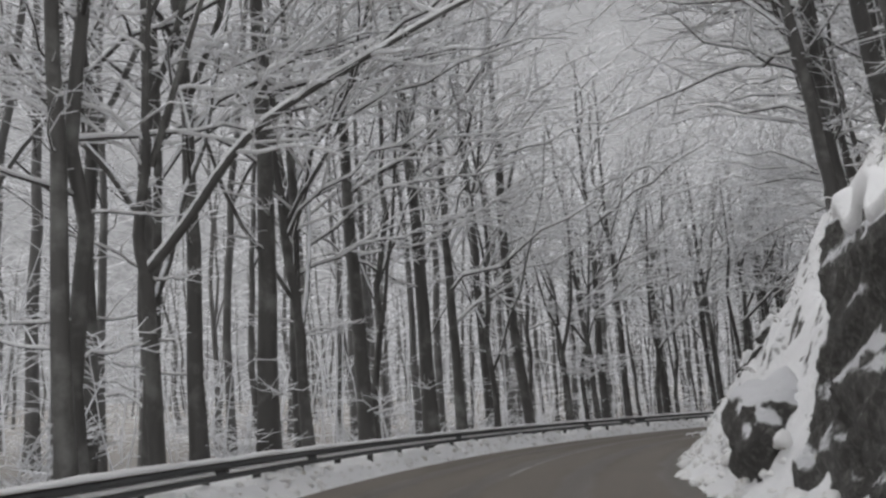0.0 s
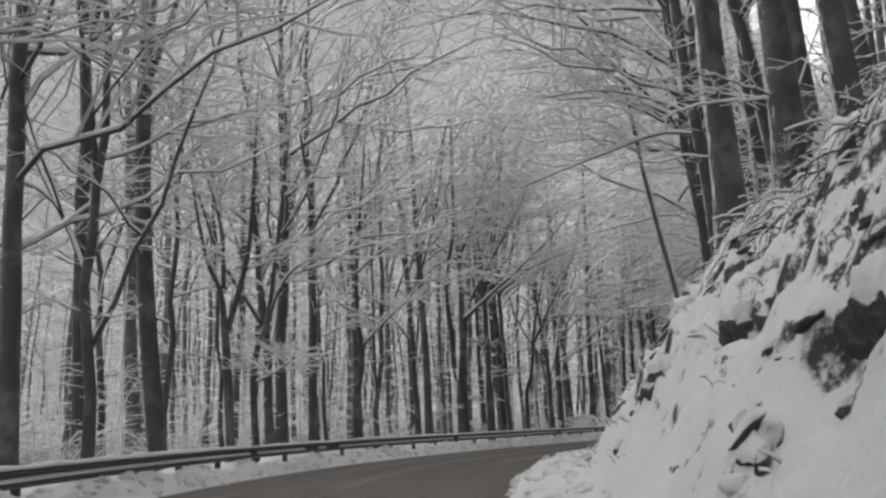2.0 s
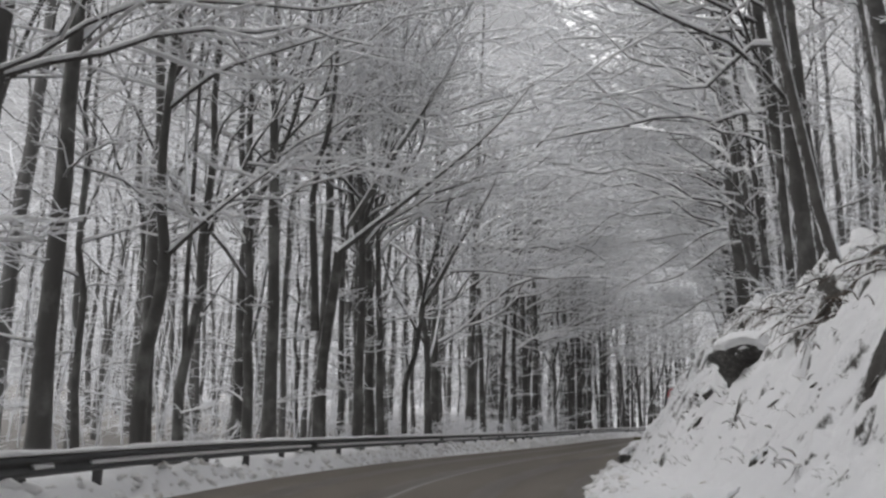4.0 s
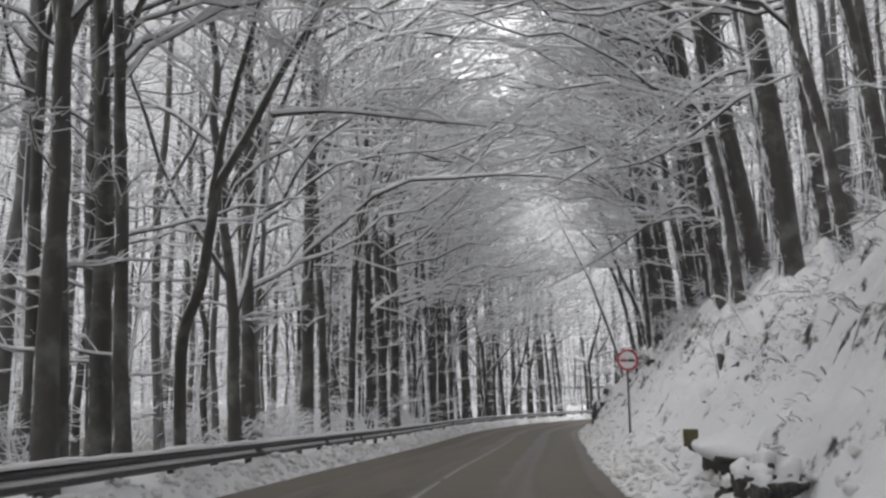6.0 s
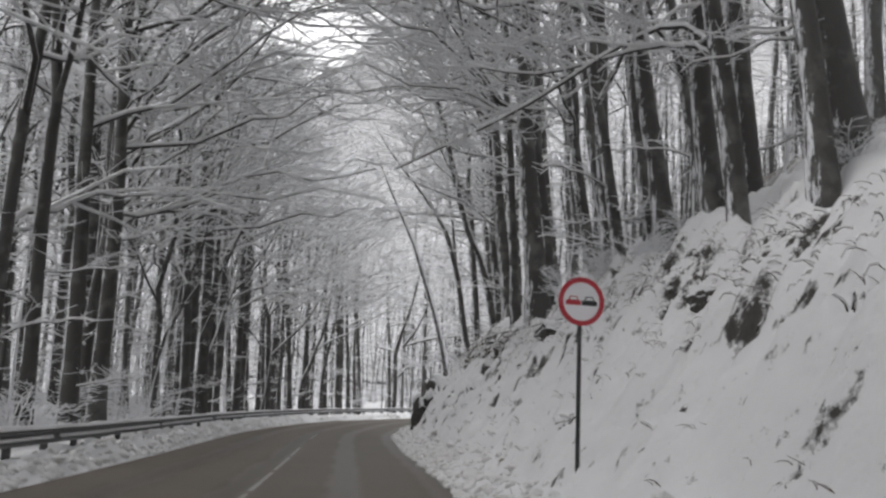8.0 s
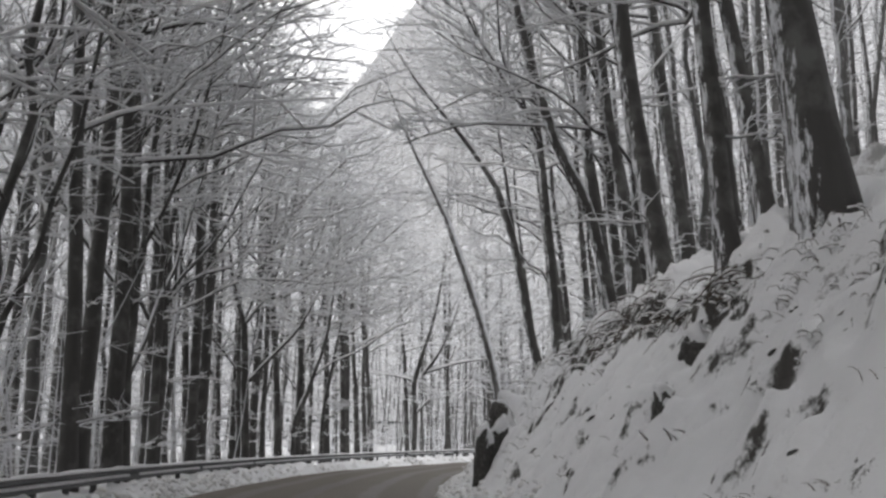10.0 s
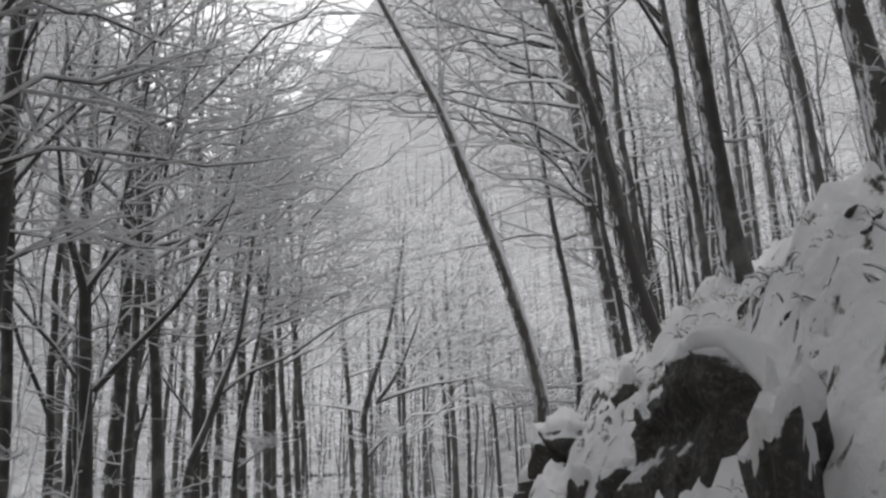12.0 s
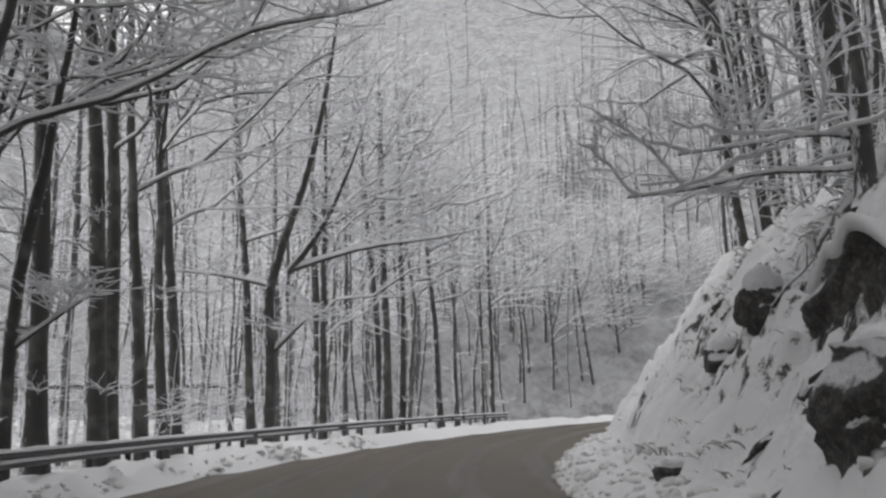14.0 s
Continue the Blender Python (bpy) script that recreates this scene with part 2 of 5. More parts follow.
def value_noise(x, y, seed=0.0, octaves=4):
    x, y = np.asarray(x, float), np.asarray(y, float)
    total, amp, norm = 0.0, 1.0, 0.0
    for o in range(octaves):
        fx, fy = np.floor(x), np.floor(y)
        tx, ty = x - fx, y - fy
        tx, ty = tx * tx * (3 - 2 * tx), ty * ty * (3 - 2 * ty)
        a = lattice(fx, fy, seed + o) * (1 - tx) + lattice(fx + 1, fy, seed + o) * tx
        b = lattice(fx, fy + 1, seed + o) * (1 - tx) + lattice(fx + 1, fy + 1, seed + o) * tx
        total = total + amp * (a * (1 - ty) + b * ty)
        norm += amp
        amp *= 0.5
        x, y = x * 2.03 + 5.1, y * 2.03 + 3.7
    return total / norm - 0.5


ROAD_L, ROAD_R = -3.35, 3.32


def rail_u(s):
    return np.interp(s, [60, 120], [-3.85, -4.75])


def left_edge(s):
    return np.interp(s, [100, 120, 128, 134, 141, 150, 160, 175, 230], [-3.35, -3.3, -3.1, -2.8, -1.9, -1.0, 0.0, 1.4, 2.0])


def right_edge(s):
    return np.interp(s, [90, 108, 115, 122, 128, 134, 150, 160, 175, 230], [3.35, 3.5, 3.6, 3.9, 4.4, 4.9, 6.4, 7.2, 8.4, 9.0])


def cut_bank(s):
    """Along the road: where the bank's foot lies, how steep it stands, and how high its crest is."""
    foot = np.interp(s, [-30, 10, 22, 28, 34, 40, 46, 52, 58, 76, 94, 106, 112, 118, 124, 130, 136, 142, 154, 166, 180],
                     [3.8, 3.7, 3.6, 4.3, 5.0, 5.1, 4.8, 4.4, 4.1, 4.0, 4.0, 4.2, 4.4, 4.7, 5.0, 5.6, 6.4, 7.0, 7.8, 8.8, 10.5])
    k = np.interp(s, [-30, 10, 16, 22, 28, 34, 46, 58, 66, 76, 94, 124, 140, 180], [1.7, 1.7, 1.55, 1.2, 1.25, 1.4, 1.4, 1.3, 1.05, 1.2, 1.35, 1.4, 1.5, 1.4])
    crest = np.interp(s, [-30, 10, 16, 22, 28, 34, 46, 58, 66, 79, 94, 118, 130, 142, 160], [6.2, 6.0, 5.4, 4.5, 3.9, 3.5, 3.4, 3.3, 3.4, 4.1, 3.8, 3.7, 3.5, 4.2, 5.0])
    return foot, k, crest


def ground_h(s, u):
    """Height of the snow above the road's own height."""
    s, u = np.asarray(s, float), np.asarray(u, float)
    foot, k, crest = cut_bank(s)
    r = u - right_edge(s)
    n1 = value_noise(s * 0.3, u * 0.3, 1.0, 3)
    n2 = value_noise(s * 1.1, u * 1.1, 7.0, 4)
    n3 = value_noise(s * 3.1, u * 3.1, 13.0, 3)
    n4 = value_noise(s * 6.5, u * 6.5, 17.0, 2)
    lump = np.abs(value_noise(s * 0.5, u * 0.9, 3.0, 3)) * 2
    edge = np.clip(r / 0.3, 0, 1) * (0.15 + 0.26 * n2 + 0.24 * n3)
    verge = np.clip(r, 0, np.maximum(foot + 0.4 - right_edge(s), 0.2)) * 0.22
    d = u - foot + n1 * 0.7
    bank = np.clip(d, 0, None) * k
    over = crest + n1 * 1.0 + n2 * 0.9
    soft = np.where(bank < over, bank, over + (bank - over) / k * 0.6)
    # snow pillows with steep risers between them, darkened for bare ground and pocket shade
    rough = np.interp(s, [8, 13, 21, 25, 29, 36, 42, 52, 62, 88, 104, 110, 134, 140], [0.0, 0.45, 0.4, 0.55, 0.9, 0.95, 0.65, 0.30, 0.10, 0.12, 0.14, 0.80, 0.80, 0.4])
    phase = np.clip(bank, 0, over + 0.3) / 0.62 + 2.6 * value_noise(s * 0.42, u * 0.42, 51, 2) + 1.5 * value_noise(s * 1.5, u * 1.5, 53, 2)
    saw = phase - np.floor(phase)
    patchy = np.clip(0.55 + 2.6 * value_noise(s * 0.55, u * 0.7, 57, 2), 0, 1) * np.clip(d / 0.5, 0, 1) * np.clip((over - 0.1 - bank) / 0.5, 0, 1)
    soft = soft + 0.62 * rough * patchy * (np.clip((saw - 0.68) / 0.32, 0, 1) - saw + 0.3)
    right = verge + edge + soft + np.clip(d, 0, 1) * (n2 * 0.75 + n3 * 0.45 - lump * 0.35 + 0.10 * np.abs(n4))
    q = -(u - left_edge(s))
    berm = np.clip(q / 0.3, 0, 1) * (0.30 + 0.36 * n2 + 0.24 * n3) * np.exp(-np.clip(q - 1.6, 0, None) * 0.3)
    away = -u - 6.0
    left = berm - 0.15 * np.clip((q - 0.8) / 3, 0, 1) + np.clip(away - 4, 0, None) * 0.045 + n1 * np.clip(away / 6, 0, 1) * 1.2 + n2 * 0.15 * np.clip(q, 0, 1)
    right = right + 0.9 * np.exp(-((s - 118.3) / 1.3) ** 2 - ((u - 5.1) / 0.55) ** 2)
    right = right - 0.36 * np.exp(-((s - 60.7) / 1.2) ** 4 - ((u - 3.85) / 0.3) ** 2)
    return np.where(r > 0, right, np.where(q > 0, left, -0.06))


def earth_and_shade(s, u):
    """How far the dark earth colour shows on the bank, for earth, brush and the shade of hollows under the crest:
    stretches along the road between two heights of the bank.
    """
    foot, k, crest = cut_bank(s)
    h = np.clip(u - foot, 0, None) * k / crest
    out = np.clip((u - foot) * 3, 0, 1) * np.clip(1.3 - h, 0, 1) * np.interp(s, [60, 90, 94, 105, 108], [0.28, 0.22, 0.04, 0.04, 0.28])
    for s0, s1, h0, h1, amount in ((92, 105, 0.66, 1.0, 1.0), (18, 31, 0.45, 0.95, 0.75), (33, 48, 0.8, 1.05, 0.85), (28, 40, 0.2, 0.4, 0.5), (63, 69, 0.4, 0.75, 0.6),
                                   (72, 90, 0.66, 0.98, 0.7), (66, 80, 0.1, 0.3, 0.4), (108, 131, 0.25, 0.8, 0.6), (48, 60, 0.7, 1.0, 0.5)):
        inside = np.clip((s - s0) / 1.5, 0, 1) * np.clip((s1 - s) / 1.5, 0, 1) * np.clip((h - h0) / 0.08, 0, 1) * np.clip((h1 - h) / 0.08, 0, 1)
        out = np.maximum(out, inside * amount)
    return out


def ground_z(s, u):
    return road_z(s) + ground_h(s, u)


# ---- mesh helpers ----
def mesh_object(name, verts, faces, mat, parent=None, label="", smooth=True):
    """One mesh of quads (or triangles) from arrays."""
    verts, faces = np.asarray(verts, np.float32), np.asarray(faces, np.int32)
    me = bpy.data.meshes.new(name)
    k = faces.shape[1]
    me.vertices.add(len(verts))
    me.vertices.foreach_set("co", verts.ravel())
    me.loops.add(faces.size)
    me.loops.foreach_set("vertex_index", faces.ravel())
    me.polygons.add(len(faces))
    me.polygons.foreach_set("loop_start", np.arange(len(faces), dtype=np.int32) * k)
    me.polygons.foreach_set("loop_total", np.full(len(faces), k, np.int32))
    me.update(calc_edges=True)
    me.validate()
    if smooth:
        me.polygons.foreach_set("use_smooth", np.ones(len(faces), bool))
    me.materials.append(mat)
    ob = new(name, me)
    if parent is not None:
        ob.parent = parent
    if label:
        tagged(ob, label)
    return ob


def part(name, bm, mat, parent, label="", smooth=False):
    me = bpy.data.meshes.new(name)
    bm.to_mesh(me)
    bm.free()
    if smooth:
        for p in me.polygons:
            p.use_smooth = True
    me.materials.append(mat)
    ob = new(name, me)
    ob.parent = parent
    if label:
        tagged(ob, label)
    return ob


def grid_faces(n, m):
    i = np.arange((n - 1) * (m - 1))
    a = (i // (m - 1)) * m + i % (m - 1)
    return np.stack([a, a + 1, a + m + 1, a + m], 1)


class Geo:
    """Gathers tubes into one array mesh of quads."""

    def __init__(self):
        self.v, self.f, self.n = [], [], 0

    def tube(self, pts, rad, k):
        pts, rad = np.asarray(pts, float), np.asarray(rad, float)
        t = np.empty_like(pts)
        t[1:-1], t[0], t[-1] = pts[2:] - pts[:-2], pts[1] - pts[0], pts[-1] - pts[-2]
        t /= np.sqrt((t * t).sum(1))[:, None] + 1e-9
        a, b = np.zeros_like(t), np.empty_like(t)
        if abs(t[0, 2]) < 0.8:
            a[:, 0], a[:, 1] = t[:, 1], -t[:, 0]
        else:
            a[:, 1], a[:, 2] = t[:, 2], -t[:, 1]
        a /= np.sqrt((a * a).sum(1))[:, None] + 1e-9
        b[:, 0] = a[:, 1] * t[:, 2] - a[:, 2] * t[:, 1]
        b[:, 1] = a[:, 2] * t[:, 0] - a[:, 0] * t[:, 2]
        b[:, 2] = a[:, 0] * t[:, 1] - a[:, 1] * t[:, 0]
        ang = np.arange(k) * 2 * math.pi / k + math.pi / 2
        ring = a[:, None] * np.cos(ang)[None, :, None] + b[:, None] * np.sin(ang)[None, :, None]
        v = (pts[:, None] + ring * rad[:, None, None]).reshape(-1, 3)
        n = len(pts)
        i = np.arange((n - 1) * k)
        r, c = i // k, i % k
        c2 = (c + 1) % k
        f = np.stack([r * k + c, (r + 1) * k + c, (r + 1) * k + c2, r * k + c2], 1) + self.n
        self.v.append(v)
        self.f.append(f)
        self.n += len(v)

    def add(self, v, f):
        self.v.append(np.asarray(v, float))
        self.f.append(np.asarray(f) + self.n)
        self.n += len(v)

    def build(self, name, mat, parent=None, label="", smooth=True):
        return mesh_object(name, np.concatenate(self.v), np.concatenate(self.f), mat, parent, label, smooth)


# ---- ground, road ----
def build_ground():
    s = np.concatenate([np.arange(-70, -12, 2.0), np.arange(-12, 8, 0.2), np.arange(8, 140, 0.12), np.arange(140, 175, 0.2), np.arange(175, 236, 2.0)])
    u = np.concatenate([-np.geomspace(320, 8, 34), np.arange(-7.6, -3.1, 0.2), np.arange(-2.9, 3.0, 0.6), np.arange(3.1, 9.6, 0.1), np.arange(9.6, 13, 0.2), np.geomspace(13.2, 62, 14)])
    S, U = np.meshgrid(s, u, indexing="ij")
    x, y = plan(S.ravel(), U.ravel())
    z = ground_z(S.ravel(), U.ravel())
    ob = mesh_object("ground", np.stack([x, y, z], 1), grid_faces(len(s), len(u))[:, ::-1], GROUND)
    S, U = S.ravel(), U.ravel()
    litter = np.clip((-U - 5.0) / 2, 0, 1) * np.interp(S, [30, 60, 125, 150], [1.4, 1.15, 1.0, 0.5]) + np.clip((U - 9.6) / 3, 0, 1.0)
    ob.data.attributes.new("litter", "FLOAT", "POINT").data.foreach_set("value", litter.astype(np.float32))
    ob.data.attributes.new("earth", "FLOAT", "POINT").data.foreach_set("value", earth_and_shade(S, U).astype(np.float32))
    tagged(ob, "deep fresh snow over a roadside bank and forest floor", "ground", kind="structure")


def build_road():
    s = np.arange(-70, 234, 1.0)
    w = np.linspace(0, 1, 15)
    S, W = np.meshgrid(s, w, indexing="ij")
    lo, hi = left_edge(S) - 0.3, right_edge(S) + 0.3
    U = lo + (hi - lo) * W
    x, y = plan(S.ravel(), U.ravel())
    z = road_z(S.ravel()) - 0.015 * np.abs(U.ravel()) * 0.6
    ob = mesh_object("road", np.stack([x, y, z], 1), grid_faces(len(s), len(w))[:, ::-1], ASPHALT)
    at = ob.data.attributes.new("across", "FLOAT", "POINT")
    at.data.foreach_set("value", U.ravel().astype(np.float32))
    tagged(ob, "wet brown-grey asphalt mountain road cleared of snow", "road", kind="structure")
    return ob


def build_centre_line(road):
    for a, b in ((18, 40), (46, 94), (101, 106)):
        s = np.arange(a, b + 0.01, 0.25)
        g = value_noise(s * 0.8, s * 0, 21, 3)
        v = []
        for sg in (-1, 1):
            u = (left_edge(s) + right_edge(s)) / 2 + sg * (0.04 + 0.03 * value_noise(s * 2.1, s * 0 + sg, 25, 2))
            x, y = plan(s, u)
            v.append(np.stack([x, y, road_z(s) + 0.006], 1))
        v = np.stack(v, 1).reshape(-1, 3)
        keep = g[:-1] > -0.22
        ob = mesh_object("centre_line", v, grid_faces(len(s), 2)[keep][:, ::-1], PAINT, road)
        tagged(ob, "worn white painted centre line", kind="structure")


def hill_z(x, y):
    """A wooded backdrop slope added to close off the sky: it climbs away from the road on all sides that the road looks
    to, with a dip fitted to the camera's view of a sky gap.
    """
    r = np.hypot(np.asarray(x) - 40.0, np.asarray(y) - 60.0)
    az = np.degrees(np.arctan2(np.asarray(x) - 40.0, np.asarray(y) - 60.0))
    slope = 0.88 - 0.38 * np.exp(-((az - 48.0) / 9.0) ** 2)
    return -3.0 + (r - 108.0) * slope + 9.0 * value_noise(np.asarray(x) * 0.02, np.asarray(y) * 0.02, 41, 3)


def build_hillside():
    az, r = np.radians(np.arange(-62, 172, 1.5)), np.geomspace(104, 460, 34)
    A, Rr = np.meshgrid(az, r, indexing="ij")
    x, y = 40 + Rr.ravel() * np.sin(A.ravel()), 60 + Rr.ravel() * np.cos(A.ravel())
    ob = mesh_object("hillside", np.stack([x, y, hill_z(x, y)], 1), grid_faces(len(az), len(r)), HILL)
    tagged(ob, "backdrop hillside of snow-covered beech wood, greyed in place of mist", "hillside", kind="structure")


build_ground()
build_hillside()
ROADOB = build_road()
build_centre_line(ROADOB)


# ---- guard rail ----
def build_rail():
    rail = new("guard_rail")
    tagged(rail, "weathered steel W-beam guard rail capped with a strip of snow", "guard rail", kind="structure")
    prof = [(0.0, 0.70), (0.02, 0.695), (0.085, 0.655), (0.085, 0.615), (0.02, 0.575), (0.02, 0.545), (0.085, 0.505), (0.085, 0.465), (0.02, 0.425), (0.0, 0.42)]
    prof = prof + [(o - 0.006, h) for o, h in reversed(prof)]
    cap = [(-0.035, 0.685), (-0.045, 0.735), (-0.01, 0.765), (0.035, 0.763), (0.07, 0.73), (0.078, 0.695), (0.03, 0.692)]
    ledge = [(0.02, 0.566), (0.035, 0.590), (0.062, 0.560), (0.075, 0.520), (0.060, 0.522), (0.025, 0.548)]
    length = 4.0
    for a in np.arange(-22, 178, length):
        s = np.arange(a, a + length + 0.06, 0.5)
        for name, pr, mat in (("beam", prof, STEEL), ("snow_cap", cap, CLING), ("snow_ledge", ledge, CLING)):
            rows = []
            for k, ss in enumerate(s):
                o = np.array([p[0] for p in pr]) * (1 + (0.0 if name == "beam" else 0.5 * float(value_noise(ss * 1.7, 3.0, 31, 2))))
                h = np.array([p[1] for p in pr])
                if name == "snow_cap":
                    h = 0.69 + (h - 0.69) * (1.0 + 1.1 * float(value_noise(ss * 1.1, 9.0, 33, 2)))
                x, y = plan(np.full(len(pr), ss), rail_u(ss) + o)
                rows.append(np.stack([x, y, road_z(ss) + h + 0.0 * x], 1))
            v = np.concatenate(rows)
            m = len(pr)
            i = np.arange((len(s) - 1) * m)
            r, c = i // m, i % m
            f = np.stack([r * m + c, r * m + (c + 1) % m, (r + 1) * m + (c + 1) % m, (r + 1) * m + c], 1)
            if name == "snow_ledge":
                f = f[(value_noise(s[r] * 1.3, s[r] * 0 + 2, 37, 3) > -0.22)]
                if not len(f):
                    continue
            mesh_object(name, v, f, mat, rail, "" if name == "beam" else "thin strip of snow along the beam", smooth=name != "beam")
    base = None
    for a in np.arange(-21, 178, 2.0):
        x, y = plan(a, float(rail_u(a)) - 0.10)
        m = pose(float(x), float(y), float(road_z(a)), 0, 0, heading(a))
        if base is None:
            bm = bmesh.new()
            for w, d, cx in ((0.012, 0.12, 0.0), (0.06, 0.012, 0.06), (0.06, 0.012, -0.06)):
                bmesh.ops.create_cube(bm, size=1, matrix=Matrix.Translation((0, cx, 0.10)) @ Matrix.Diagonal((w, d, 1.14, 1)))
            base = part("post", bm, POSTSTEEL, rail)
            base.matrix_local = m
        else:
            ob = new("post", base.data)
            ob.parent = rail
            ob.matrix_local = m


build_rail()


# ---- trees ----
def wander(rng, start, azim, elev0, elev1, length, n, jitter):
    """A branch's line: azimuth, and elevation that goes from elev0 to elev1 (degrees)."""
    p = [np.array(start, float)]
    az = azim
    for i in range(n - 1):
        e = radians(elev0 + (elev1 - elev0) * (i / max(1, n - 2)) + rng.uniform(-jitter, jitter))
        az += rng.uniform(-jitter, jitter) * 0.9
        a = radians(az)
        p.append(p[-1] + length / (n - 1) * np.array((math.cos(a) * math.cos(e), math.sin(a) * math.cos(e), math.sin(e))))
    return np.array(p), az


def at_line(p, t):
    f = t * (len(p) - 1)
    i = min(int(f), len(p) - 2)
    return p[i] + (p[i + 1] - p[i]) * (f - i)


def snow_on(geo, pts, rad, k=3):
    q = pts.copy()
    q[:, 2] += rad * 0.8 + 0.010
    geo.tube(q, rad * 0.78 + 0.014, k)


def grow_limb(rng, wood, twig, snow, start, azim, elev, length, r0, subs, twigs, seg_twig=2):
    p, az = wander(rng, start, azim, elev, elev * 0.35 - 2, length, 9, 21)
    rad = np.linspace(r0, 0.010, 9)
    wood.tube(p, rad, 4)
    if snow is not None:
        snow_on(snow, p, rad)
    for j in range(subs):
        t = 0.18 + 0.82 * (j + rng.random() * 0.7) / subs
        side = 1 if j % 2 else -1
        q0 = at_line(p, min(t, 0.99))
        ln = length * (0.46 * (1 - t) + 0.13) * rng.uniform(0.7, 1.25)
        d = p[min(8, int(t * 8) + 1)] - p[int(t * 7.9)]
        a0 = math.degrees(math.atan2(d[1], d[0])) + side * rng.uniform(25, 70)
        e0 = rng.uniform(-12, 55)
        q, _ = wander(rng, q0, a0, e0, e0 * 0.3 - 3, ln, 3, 20)
        rq = np.linspace(max(0.014, r0 * 0.40 * (1 - t) + 0.012), 0.009, 3)
        twig.tube(q, rq, 3)
        if snow is not None and ln > 1.7:
            snow_on(snow, q, rq, 3)
        for w in range(twigs):
            tt = 0.2 + 0.8 * (w + rng.random()) / twigs
            a1 = a0 + (1 if w % 2 else -1) * rng.uniform(22, 60)
            z, _ = wander(rng, at_line(q, min(tt, 0.98)), a1, rng.uniform(0, 35), rng.uniform(-8, 12), ln * rng.uniform(0.22, 0.5) + 0.12, seg_twig, 14)
            twig.tube(z, np.linspace(0.0105, 0.006, seg_twig), 3)


def grow_tree(seed, height, radius, clear, limbs, subs, twigs, toward, lean=(0.0, 0.0), fork=None, bend=0.25, bark=None, sides=9, snow=True, label="", reach=1.0, flat=1.0):
    """A bare snow-laden beech. clear: share of the height with no limbs; toward: how much limbs favour local +X;
    lean: metres that the top stands off in x, y; reach, flat: longer and flatter limbs; fork: heights (share) at which a stem parts."""
    rng = random.Random(seed)
    trunk, wood, twig, lying = Geo(), Geo(), Geo(), Geo() if snow else None
    n = 15
    hs = np.linspace(-0.5, height, n)
    f = np.clip(hs / height, 0, 1)
    wob = np.cumsum([rng.uniform(-1, 1) for _ in range(n)]) * bend * 0.42
    wob2 = np.cumsum([rng.uniform(-1, 1) for _ in range(n)]) * bend * 0.42
    wob, wob2 = wob - wob[0] - f * (wob[-1] - wob[0]) * 0.6, wob2 - wob2[0] - f * (wob2[-1] - wob2[0]) * 0.6
    line = np.stack([lean[0] * f ** 1.2 + wob * np.minimum(1, f * 4), lean[1] * f ** 1.2 + wob2 * np.minimum(1, f * 4), hs], 1)
    rad = radius * (1 - f) ** 0.75 * 0.92 + 0.02
    rad[:2] *= (1.5, 1.12)
    trunk.tube(line, rad, sides)
    stems = [(line, rad)]
    for k, fh in enumerate(fork or ()):
        st = at_line(line, fh)
        r = float(np.interp(fh, f, rad)) * 0.62
        az = rng.uniform(-40, 40) + (180 if k % 2 else 0)
        az = az if len(fork) < 3 else az + rng.uniform(-60, 60)
        q, _ = wander(rng, st, az, rng.uniform(50, 66), 80, height * (1 - fh) * 0.85, 10, 8)
        rq = np.linspace(r, 0.02, 10)
        trunk.tube(q, rq, 7)
        stems.append((q, rq))
    for i in range(limbs):
        li, ri = stems[rng.randrange(len(stems))] if len(stems) > 1 else stems[0]
        t = clear + (0.985 - clear) * ((i + rng.random()) / limbs) ** 0.9
        if li is not line:
            t = 0.15 + 0.82 * rng.random()
        az = rng.uniform(-75, 75) if rng.random() < toward else rng.uniform(0, 360)
        start = at_line(li, t)
        hfrac = start[2] / height
        ln = height * (0.30 * (1 - abs(hfrac - 0.5)) ** 1.4 + 0.05) * rng.uniform(0.6, 1.2) * (1.25 if abs(az) < 75 else 0.85) * reach
        el = (rng.uniform(12, 62) + 22 * max(0, hfrac - 0.5)) * flat
        r0 = min(0.62 * float(np.interp(t, np.linspace(0, 1, len(ri)), ri)), 0.014 + 0.0062 * ln)
        grow_limb(rng, wood, twig, lying, start, az, el, ln, r0, subs, twigs)
    for _ in range(3 if clear < 0.45 else 1):
        t = rng.uniform(0.08, 0.3)
        grow_limb(rng, wood, twig, lying, at_line(line, t), rng.uniform(0, 360), rng.uniform(5, 25), rng.uniform(0.8, 2.0), 0.016, 5, 3)
    tree = new("tree")
    tagged(tree, label or "tall bare beech with dark bark and snow on every limb", "tree", "roadside beech wood")
    trunk.build("trunk", bark or BARK, tree)
    tagged(wood.build("branchwork", LIMB, tree, "dark limbs"), kind="stuff")
    tagged(twig.build("twig_spray", TWIG, tree, "fine snow-coated twigs"), kind="stuff")
    if lying is not None:
        tagged(lying.build("snow_load", CLING, tree, "snow lying along the limbs"), kind="stuff")
    return tree


